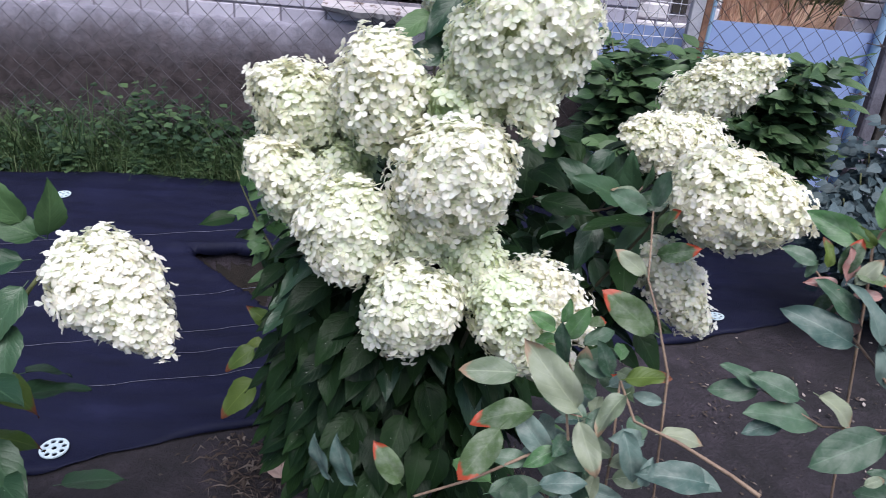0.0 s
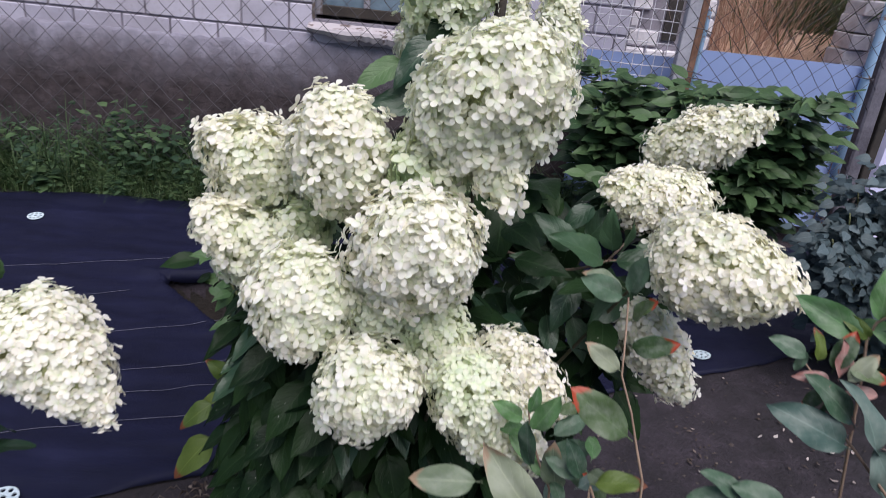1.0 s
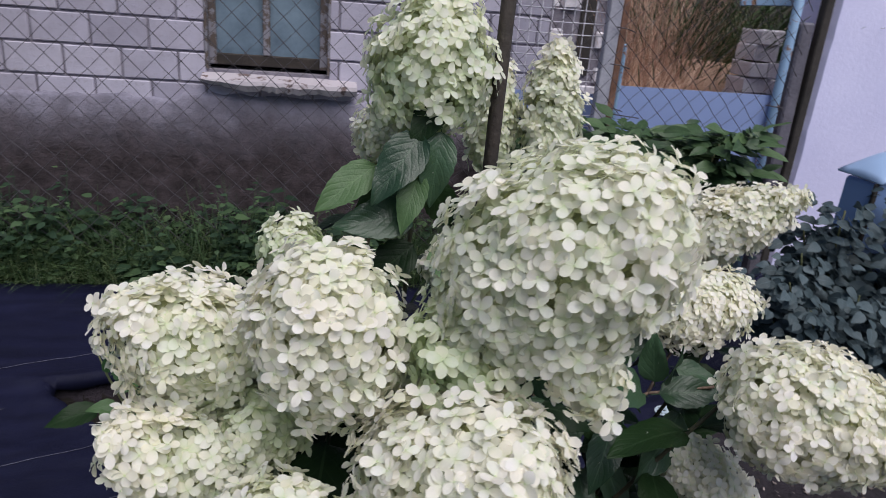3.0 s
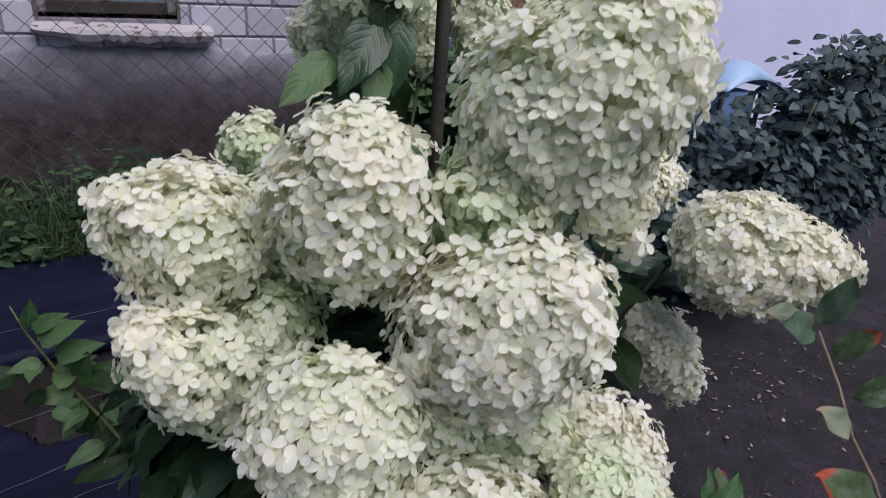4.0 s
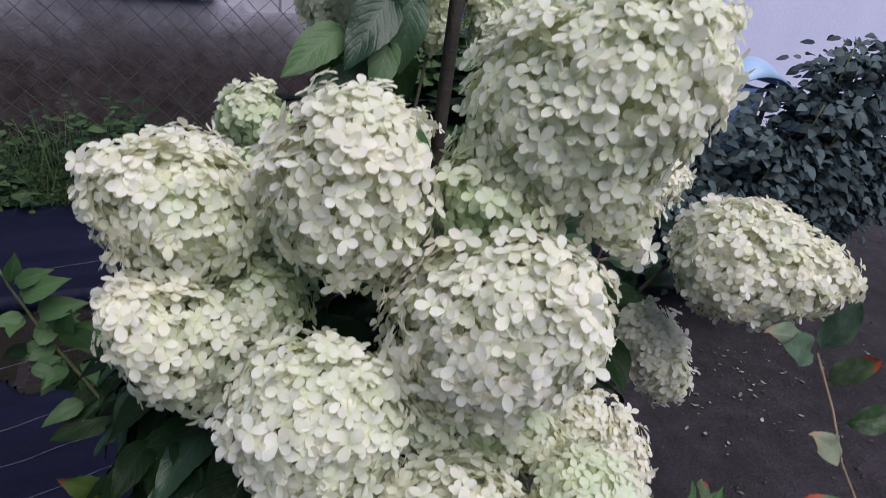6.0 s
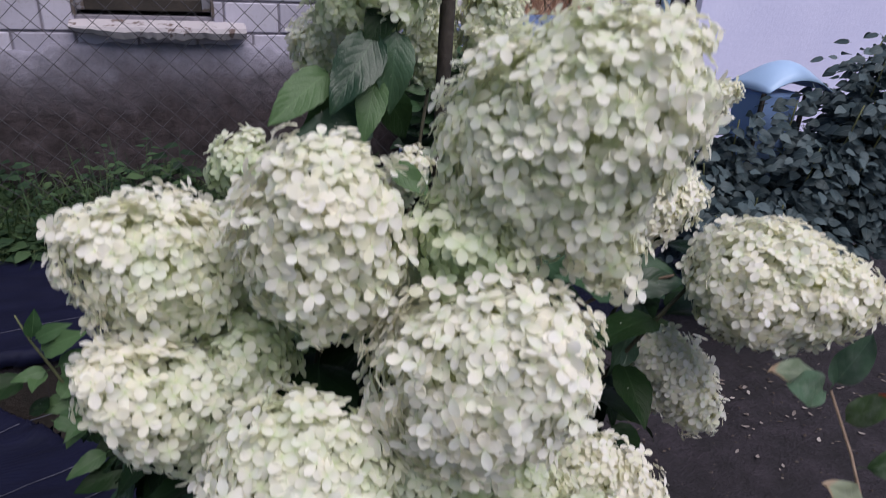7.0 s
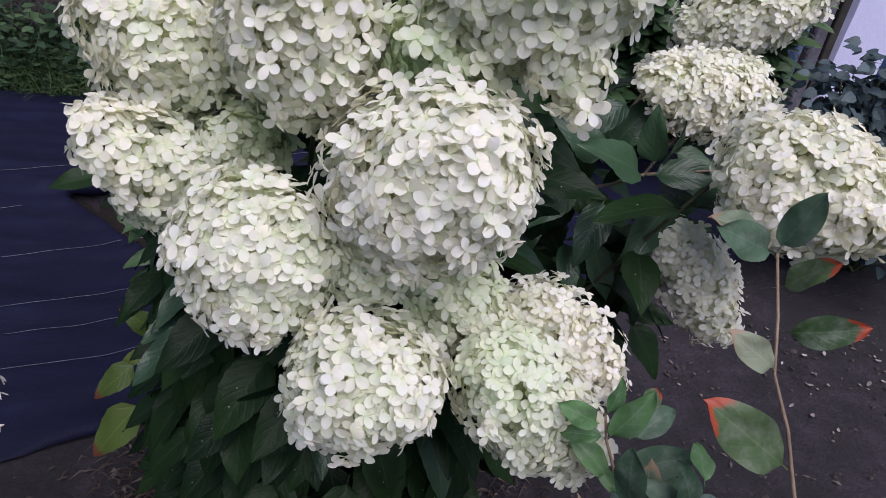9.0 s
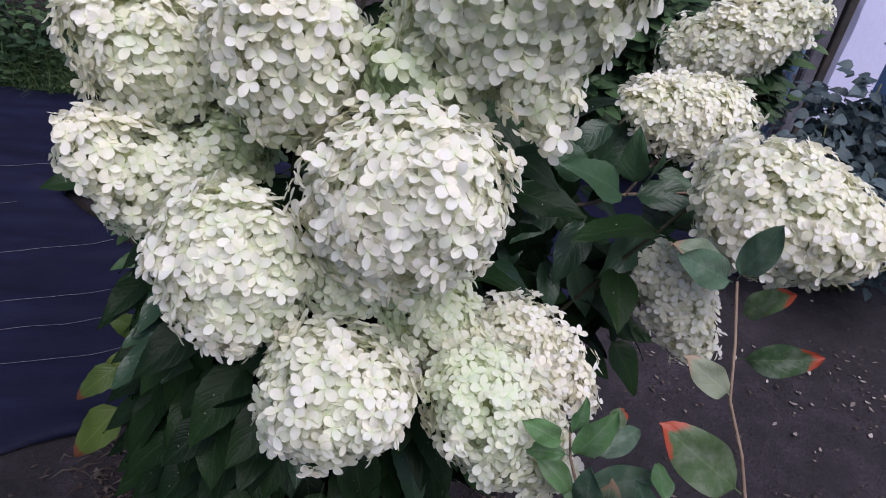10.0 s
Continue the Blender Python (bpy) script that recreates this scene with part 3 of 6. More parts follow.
def build_fabric():
    nx, ny = 300, 140
    verts, faces, keep = [], [], []
    for j in range(ny + 1):
        for i in range(nx + 1):
            x = -3.2 + 6.5 * i / nx
            y0, y1 = near_edge(x), 3.62 + 0.05 * noise.noise(Vector((x * 2.1, 4, 4))) + 0.05 * x
            y = y0 + (y1 - y0) * j / ny
            verts.append((x, y, max(fabric_height(x, y), soil_height(x, y) + 0.004) if j else 0.010 + soil_height(x, y)))
            keep.append(in_hole(x, y) > 1.0)
            if not keep[-1]:
                verts[-1] = (x, y, fabric_height(x, y) - 0.05)
    for j in range(ny):
        for i in range(nx):
            a = j * (nx + 1) + i
            q = (a, a + 1, a + nx + 2, a + nx + 1)
            if any(keep[k] for k in q):
                faces.append(q)
    ob = new("weed_fabric", mesh_of("weed_fabric", verts, faces, materials=(FABRIC,)))
    sol = ob.modifiers.new("thick", "SOLIDIFY")
    sol.thickness = 0.0025
    tagged(ob, "wrinkled black woven weed fabric with a torn planting hole", "weed fabric")
    for k, (off, x0, x1) in enumerate(((0.24, -1.2, -0.1), (0.52, -1.6, -0.2), (0.80, -1.3, 0.6), (1.12, -2.3, -0.95), (1.40, -1.7, 0.2), (0.38, -0.75, -0.25), (0.62, 0.55, 1.5))):
        pts, n = [], 40
        for i in range(n + 1):
            x = x0 + (x1 - x0) * i / n
            y = 1.66 + 0.30 * (x + 0.35) + off + 0.012 * math.sin(3 * x + k)
            if y > near_edge(x) + 0.02 and y < 3.5 and in_hole(x, y) > 1.12:
                pts.append(Vector((x, y, fabric_height(x, y) + 0.003)))
        if len(pts) > 3:
            v, f = tube(pts, 0.0012, 4)
            part("thread", mesh_of("thread", v, f, materials=(THREAD,)), THREAD, ob, "pale woven marker thread" if k == 0 else "")


def build_plate(x, y, tilt, name="fixing_plate"):
    """A round perforated plastic plate of a fabric peg."""
    bm = bmesh.new()
    z = (fabric_height(x, y) if y > near_edge(x) else soil_height(x, y)) + 0.008
    ro, hole = 0.036, 0.0065
    n = 32
    top = bmesh.ops.create_circle(bm, cap_ends=False, radius=ro, segments=n)["verts"]
    inner = []
    for k in range(8):
        a = 2 * math.pi * k / 8
        c = Vector((math.cos(a), math.sin(a), 0)) * 0.024
        ring = [bm.verts.new(c + Vector((math.cos(b), math.sin(b), 0)) * hole) for b in np.linspace(0, 2 * math.pi, 8, endpoint=False)]
        inner.append(ring)
        for i in range(8):
            bm.edges.new((ring[i], ring[(i + 1) % 8]))
    mid = [bm.verts.new(Vector((math.cos(b), math.sin(b), 0)) * 0.007) for b in np.linspace(0, 2 * math.pi, 8, endpoint=False)]
    for i in range(8):
        bm.edges.new((mid[i], mid[(i + 1) % 8]))
    bmesh.ops.triangle_fill(bm, use_beauty=True, use_dissolve=False, edges=bm.edges[:])
    for f in [f for f in bm.faces if any((f.calc_center_median() - sum((v.co for v in r), Vector()) / 8).length < hole * 0.8 for r in inner)]:
        bm.faces.remove(f)
    ret = bmesh.ops.extrude_face_region(bm, geom=bm.faces[:])
    for v in [g for g in ret["geom"] if isinstance(g, bmesh.types.BMVert)]:
        v.co.z += 0.004
    bmesh.ops.recalc_face_normals(bm, faces=bm.faces[:])
    ob = part(name, bm, PLATE, None)
    ob.matrix_world = pose(x, y, z, tilt, tilt * 0.6, 20 * x)
    tagged(ob, "pale round perforated plastic peg plate pinning the black fabric", "peg plate", "fabric peg plates")


def build_hole_soil():
    """A very dark brown layer over the bottom of the planting hole."""
    verts, faces, inside = [], [], []
    n = 60
    for j in range(n + 1):
        for i in range(n + 1):
            x, y = -0.95 + 0.92 * i / n, 2.20 + 0.72 * j / n
            inside.append(in_hole(x, y) < 1.08)
            verts.append((x, y, soil_height(x, y) + 0.012 + 0.014 * noise.noise(Vector((x * 30, y * 30, 2)))))
    for j in range(n):
        for i in range(n):
            a = j * (n + 1) + i
            q = (a, a + 1, a + n + 2, a + n + 1)
            if all(inside[k] for k in q):
                faces.append(q)
    ob = new("hole_bed", mesh_of("hole_bed", verts, faces, materials=(HOLE_SOIL,)))
    tagged(ob, "very dark brown soil in the planting hole", "peat", kind="structure")


build_ground()
build_fabric()
build_hole_soil()
for px, py, pt in ((-0.805, 1.475, 4), (-1.65, 3.23, 6), (1.36, 2.42, -8)):
    build_plate(px, py, pt)


def scatter_litter():
    """Clods, dry bits and straw on the bare soil."""
    rng = random.Random(5)
    cl_v, cl_f = [], []
    for k in range(2600):
        x, y = rng.uniform(-1.2, 2.9), rng.uniform(0.5, 2.6)
        if y > near_edge(x) - 0.01 or noise.noise(Vector((x * 3.1, y * 3.1, 21))) < rng.uniform(-0.35, 0.55):
            continue
        r = rng.uniform(0.002, 0.008) * (2.0 if rng.random() < 0.10 else 1.0)
        z = soil_height(x, y)
        n = len(cl_v)
        for dx, dy, dz in ((1, 0, 0), (-1, 0, 0), (0, 1, 0), (0, -1, 0), (0, 0, 0.8), (0, 0, -0.6)):
            cl_v.append((x + dx * r * rng.uniform(0.6, 1.2), y + dy * r * rng.uniform(0.6, 1.2), z + dz * r * rng.uniform(0.6, 1.1)))
        for f in ((0, 2, 4), (2, 1, 4), (1, 3, 4), (3, 0, 4), (2, 0, 5), (1, 2, 5), (3, 1, 5), (0, 3, 5)):
            cl_f.append(tuple(n + i for i in f))
    ob = new("soil_clods", mesh_of("soil_clods", cl_v, cl_f, smooth=False, materials=(CLOD,)))
    tagged(ob, "small dark soil clods scattered over the bare bed", "soil clods", kind="stuff")
    v, f = [], []
    piles = ((-0.30, 1.47, 0.07), (0.06, 1.46, 0.12), (0.46, 1.44, 0.10), (-0.12, 1.40, 0.12))
    for k in range(1500):
        straw = k < 800
        if straw:
            px, py, sp = piles[k % 4]
            x, y = rng.gauss(px, sp), rng.gauss(py, 0.07)
        elif k < 1150:
            x, y = rng.gauss(1.60, 0.45), rng.gauss(1.75, 0.30)
            if noise.noise(Vector((x * 4.0, y * 4.0, 33))) < rng.uniform(-0.3, 0.5):
                continue
        else:
            x, y = rng.uniform(0.4, 2.4), rng.uniform(0.9, 2.3)
            if noise.noise(Vector((x * 4.0, y * 4.0, 33))) < rng.uniform(-0.3, 0.5):
                continue
        if y > near_edge(x) - 0.02:
            continue
        z = soil_height(x, y) + 0.006
        a, ln, w = rng.uniform(0, 6.28), rng.uniform(0.003, 0.014), rng.uniform(0.0015, 0.006)
        if straw and rng.random() < 0.7:
            ln, w = rng.uniform(0.008, 0.036), 0.0012
        dx, dy = math.cos(a), math.sin(a)
        n = len(v)
        lift = rng.uniform(0, 0.025 if straw else 0.006)
        v += [(x - dx * ln, y - dy * ln, z), (x - dy * w, y + dx * w, z + lift), (x + dx * ln, y + dy * ln, z + lift * 0.4), (x + dy * w, y - dx * w, z + lift * 0.7), (x, y, z + lift + 0.002)]
        f += [(n, n + 3, n + 4), (n + 3, n + 2, n + 4), (n + 2, n + 1, n + 4), (n + 1, n, n + 4)]
    ob = new("dry_litter", mesh_of("dry_litter", v, f, smooth=False, materials=(DRY,)))
    tagged(ob, "pale dry leaf bits and straw lying on the soil", "plant litter", kind="stuff")


def scatter_fallen_petals():
    """Pale withered petals lying on the soil beside the bush."""
    rng = random.Random(63)
    v, f = [], []
    base, fc = petal_points(0.018, 0.011, 0.5)
    for k in range(150):
        x, y = rng.gauss(1.78, 0.34), rng.gauss(1.92, 0.20)
        if y > near_edge(x) - 0.02 or noise.noise(Vector((x * 3.5, y * 3.5, 71))) < rng.uniform(-0.4, 0.4):
            continue
        m = np.array(Matrix.Rotation(rng.uniform(0, 6.28), 3, "Z") @ Matrix.Rotation(rng.uniform(-0.5, 0.5), 3, "X"))
        n = len(v)
        v += [tuple(q) for q in (base * rng.uniform(0.5, 1.2)) @ m.T + np.array((x, y, soil_height(x, y) + 0.008))]
        f += [tuple(int(n + i) for i in q) for q in fc]
    ob = new("fallen_petals", mesh_of("fallen_petals", v, f, materials=(WITHERED,)))
    tagged(ob, "pale withered petals scattered over the dark soil", "fallen petals", kind="stuff")


scatter_litter()
scatter_fallen_petals()


# ---------------- house wall ----------------
WALL_Y = 4.06
WIN = (-0.470, 0.135, 1.00, 2.10)
ROW = 0.148


def build_house():
    wall = new("wall_house", part("core", box(-4.2, 1.30, WALL_Y + 0.012, WALL_Y + 0.30, 0.0, 1.0, 0), MORTAR, None).data)
    bpy.data.objects.remove(bpy.data.objects["core"])
    tagged(wall, "old white painted brick house wall with dark mortar joints", "wall", kind="structure")
    x0, x1, z0, z1 = WIN
    for name, b in (("wall_core", (-4.2, x0, 1.0, 2.9)), ("wall_core", (x1, 1.30, 1.0, 2.9)), ("wall_core", (x0, x1, z1, 2.9))):
        part(name, box(b[0], b[1], WALL_Y + 0.012, WALL_Y + 0.30, b[2], b[3], 0), MORTAR, wall)
    # plinth with a ragged upper lip
    verts, faces = [], []
    n = 120
    for i in range(n + 1):
        x = -4.2 + 5.5 * i / n
        top = 0.850 + 0.018 * noise.noise(Vector((x * 5, 0, 2))) + 0.02 * noise.noise(Vector((x * 17, 0, 4)))
        if -0.6 < x < 0.4:
            top += 0.03
        for z, y in ((-0.05, -0.03), (0.3, -0.032), (0.6, -0.028), (top - 0.02, -0.022), (top, 0.0), (top, 0.03)):
            verts.append((x, WALL_Y + y + 0.006 * noise.noise(Vector((x * 6, z * 6, 1))), z))
    for i in range(n):
        for k in range(5):
            a = i * 6 + k
            faces.append((a, a + 6, a + 7, a + 1))
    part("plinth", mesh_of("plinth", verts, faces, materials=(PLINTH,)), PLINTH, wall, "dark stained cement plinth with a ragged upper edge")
    # broken sill slab
    verts, faces = [], []
    n = 40
    for i in range(n + 1):
        s = i / n
        x = -0.488 + 0.762 * s
        rag = 0.018 * noise.noise(Vector((s * 9, 1, 1))) + 0.012 * noise.noise(Vector((s * 30, 2, 1)))
        zt = 0.975 - 0.004 * s
        zb = 0.925 + 0.022 * (1 - min(1, s * 4)) - 0.012 * min(1, s * 3) + rag
        yo = WALL_Y - 0.10 + 0.03 * (1 - min(1, s * 6)) + 0.03 * max(0, s - 0.9) * 8
        for y, z in ((WALL_Y + 0.05, zt + 0.02), (yo, zt - 0.01 + rag * 0.3), (yo - 0.006, (zt + zb) / 2), (yo + 0.012, zb), (WALL_Y - 0.01, zb + 0.015)):
            verts.append((x, y + 0.004 * noise.noise(Vector((s * 20, z * 30, 0))), z))
    for i in range(n):
        for k in range(5):
            a, b = i * 5 + k, i * 5 + (k + 1) % 5
            faces.append((a, b, b + 5, a + 5))
    faces += [tuple(range(5)), tuple(n * 5 + k for k in range(5))[::-1]]
    part("window_sill", mesh_of("window_sill", verts, faces, smooth=False, materials=(SILL,)), SILL, wall, "chipped whitewashed concrete sill, broken along its underside")
    # window
    win = thing("window_1", (0, 0, 0), "old two-pane window with flaking grey paint", "window", kind="structure")
    yw = WALL_Y + 0.09
    part("window_frame", box(x0, x0 + 0.045, yw - 0.03, yw + 0.03, z0 + 0.02, z1), FRAME, win)
    part("window_frame", box(x1 - 0.05, x1, yw - 0.03, yw + 0.03, z0 + 0.02, z1), FRAME, win)
    part("window_frame", box(x0 + 0.045, x1 - 0.05, yw - 0.03, yw + 0.03, z0 + 0.02, z0 + 0.075), STAKE, win, "dark rotten bottom rail")
    part("window_frame", box(x0 + 0.045, x1 - 0.05, yw - 0.03, yw + 0.03, z1 - 0.06, z1), FRAME, win)
    part("mullion", box(-0.198, -0.163, yw - 0.034, yw + 0.026, z0 + 0.075, z1 - 0.06), FRAME, win, "peeling white wooden mullion")
    part("jamb", box(x0 - 0.002, x0 + 0.012, WALL_Y - 0.004, yw - 0.03, z0, z1, 0.002), FRAME, win)
    part("jamb", box(x1 - 0.012, x1 + 0.002, WALL_Y - 0.004, yw - 0.03, z0, z1, 0.002), FRAME, win)
    for a, b in ((x0 + 0.045, -0.198), (-0.163, x1 - 0.05)):
        part("pane", box(a, b, yw, yw + 0.005, z0 + 0.075, z1 - 0.06, 0), GLASS, win, "dusty bluish glass pane")
    # added dark panel; its colour stands in for the unlit room
    part("window_back", box(x0, x1, WALL_Y + 0.24, WALL_Y + 0.28, z0, z1, 0), DARK, win, "dark panel behind the glass, standing in for the unlit room")
    return wall


HOUSE = build_house()


def build_white_wall():
    """The rendered outbuilding wall right of the gate."""
    verts, faces = [], []
    rows = 24
    for k in range(rows + 1):
        z = 1.95 * k / rows
        x = 2.768 + 0.018 * noise.noise(Vector((0, 0, z * 6)))
        verts += [(x, 3.86, z), (x + 0.03, 3.80, z), (7.5, 3.80, z), (7.5, 4.1, z), (x, 4.1, z)]
    for k in range(rows):
        for j in range(5):
            a, b = k * 5 + j, k * 5 + (j + 1) % 5
            faces.append((a, b, b + 5, a + 5))
    faces.append(tuple(rows * 5 + j for j in range(5)))
    ob = new("wall_outbuilding", mesh_of("wall_outbuilding", verts, faces, smooth=False, materials=(WALL,)))
    tagged(ob, "pale lilac whitewashed render wall with fine cracks", "wall", kind="structure")


build_white_wall()


# ---------------- gate and fence ----------------
GATE_Y = 3.84


def ribbon(a, b, width, depth, bevel=0.004):
    """An upright or slanted bar from a to b with a rectangular section."""
    a, b = Vector(a), Vector(b)
    bm = box(-width / 2, width / 2, -depth / 2, depth / 2, 0, (b - a).length, bevel)
    rot = (b - a).to_track_quat("Z", "Y").to_matrix().to_4x4()
    bm.transform(Matrix.Translation(a) @ rot)
    return bm


def build_gate():
    g = thing("gate_fence", (1.6, GATE_Y, 0), "makeshift fence bay of blue sheet metal between old posts", "fence bay")
    o = -Vector(g.location)

    def add(name, bm, mat, label="", smooth=False):
        bm.transform(Matrix.Translation(o))
        return part(name, bm, mat, g, label, smooth)
    bm = box(1.60, 2.56, GATE_Y + 0.02, GATE_Y + 0.026, 0.12, 1.068, 0)
    add("sheet", bm, BLUE, "flat blue painted metal sheet, scuffed")
    add("sheet", box(1.06, 1.585, GATE_Y + 0.15, GATE_Y + 0.156, 0.10, 1.00, 0), BLUE)
    add("post", ribbon((1.540, GATE_Y, 0), (1.540, GATE_Y, 2.2), 0.068, 0.05), GREY_POST, "pale grey square post")
    add("angle_iron", ribbon((1.592, GATE_Y - 0.012, 0), (1.592, GATE_Y - 0.012, 2.2), 0.036, 0.03), RUST, "rusty angle iron upright")
    add("hinge_pipe", ribbon((1.628, GATE_Y, 0.2), (1.628, GATE_Y, 1.28), 0.024, 0.024, 0.008), BLUE_PIPE, "blue painted pipe stub")
    for z in (0.93, 0.96, 1.18, 1.36):
        v, f = tube([(1.54, GATE_Y - 0.05, z), (1.60, GATE_Y - 0.045, z - 0.004), (1.66 + 0.1 * (z < 0.95), GATE_Y - 0.03, z - 0.02)], 0.003, 5)
        part("tie_wire", mesh_of("tie_wire", [Vector(p) + o for p in v], f, materials=(WIRE,)), WIRE, g)
    v, f = tube([Vector((2.555, GATE_Y - 0.01, 2.1)) + o, Vector((2.565, GATE_Y - 0.01, 1.1)) + o, Vector((2.585, GATE_Y - 0.01, 0.0)) + o], 0.026, 10)
    part("pipe_post", mesh_of("pipe_post", v, f, materials=(BLUE_PIPE,)), BLUE_PIPE, g, "leaning pipe post with pale blue flaking paint")
    add("timber_post", ribbon((2.690, GATE_Y + 0.02, 0), (2.640, GATE_Y + 0.02, 1.46), 0.100, 0.08, 0.01), OLD_TIMBER, "weathered grey timber post")
    # added dark strip, the shade of the gap between post and wall
    add("timber_post", ribbon((2.752, GATE_Y - 0.005, 0), (2.735, GATE_Y - 0.005, 1.75), 0.055, 0.05, 0.006), DARK, "dark strip standing in for the shaded gap at the wall edge")
    for z in (0.75, 1.02):
        v, f = tube([Vector((2.49, GATE_Y - 0.04, z)) + o, Vector((2.54, GATE_Y - 0.045, z - 0.005)) + o, Vector((2.60, GATE_Y - 0.03, z - 0.01)) + o], 0.003, 5)
        part("tie_wire", mesh_of("tie_wire", v, f, materials=(WIRE,)), WIRE, g)
    # welded mesh leaf standing open behind the post
    leaf = thing("mesh_panel", (1.50, GATE_Y + 0.02, 0), "pale welded wire mesh leaf standing open", "mesh panel")
    a, b = Vector((1.515, GATE_Y + 0.03, 0)), Vector((1.02, GATE_Y + 0.10, 0))
    u = (b - a).normalized()
    ln = (b - a).length
    k = 0
    while k * 0.056 < ln:
        p = a + u * k * 0.056 - leaf.location
        v, f = tube([p + Vector((0, 0, 0.3)), p + Vector((0.004, 0, 1.2)), p + Vector((0, 0, 2.1))], 0.0024, 4)
        part("upright_wire", mesh_of("upright_wire", v, f, materials=(PALE_WIRE,)), PALE_WIRE, leaf)
        k += 1
    for k in range(31):
        z = 0.32 + k * 0.058
        p, q = a - leaf.location, b - leaf.location
        v, f = tube([p + Vector((0, 0, z)), (p + q) / 2 + Vector((0, 0, z + 0.006 * math.sin(k))), q + Vector((0, 0, z))], 0.0026, 4)
        part("cross_wire", mesh_of("cross_wire", v, f, materials=(PALE_WIRE,)), PALE_WIRE, leaf)


build_gate()


def build_chainlink():
    """Two families of slanting wires that weave past each other."""
    fence = thing("chain_link_fence", (0, 3.74, 0), "slack rusty-dark chain-link fence in front of the wall", "chain-link fence")
    cell, x0, x1, z0, z1 = 0.112, -3.4, 2.60, 0.12, 2.0
    steps = int((z1 - z0) / (cell / 2))
    for fam in (1, -1):
        for i in range(int((x1 - x0 + (z1 - z0)) / cell) + 2):
            pts = []
            for k in range(steps + 1):
                z = z0 + k * cell / 2
                x = (x0 - (z1 - z0) + i * cell + k * cell / 2) if fam > 0 else (x0 + i * cell - k * cell / 2)
                if x < x0 or x > x1:
                    if len(pts) > 1:
                        break
                    pts = []
                    continue
                y = 0.006 * (1 if (k + (fam > 0)) % 2 else -1) + 0.03 * noise.noise(Vector((x * 0.8, z * 0.8, 3)))
                dx = 0.012 * noise.noise(Vector((x * 1.3, z * 1.3, 8)))
                pts.append((x + dx, y, z + dx))
            if len(pts) > 1:
                v, f = tube(pts, 0.0015 if fam > 0 else 0.0021, 3)
                part("wire", mesh_of("wire", v, f, materials=(WIRE,)), WIRE, fence)


build_chainlink()


# ---------------- yard behind the gate ----------------
def blades(name, mat, count, place, height, lean, seed, width=0.006, label="", category="", seg=3):
    rng = random.Random(seed)
    v, f = [], []
    for k in range(count):
        x, y = place(rng)
        h = rng.uniform(*height)
        a = rng.uniform(0, 6.28)
        l = rng.uniform(*lean) * h
        w = width * rng.uniform(0.6, 1.3)
        n = len(v)
        ca, sa = math.cos(a), math.sin(a)
        for i in range(seg + 1):
            s = i / seg
            ww = w * (1 - 0.85 * s)
            px, py, pz = x + ca * l * s * s, y + sa * l * s * s, h * s - 0.25 * l * s ** 3
            v += [(px - sa * ww, py + ca * ww, pz), (px + sa * ww, py - ca * ww, pz)]
        for i in range(seg):
            f.append((n + 2 * i, n + 2 * i + 1, n + 2 * i + 3, n + 2 * i + 2))
    ob = new(name, mesh_of(name, v, f, materials=(mat,)))
    tagged(ob, label, category, kind="stuff")
    return ob


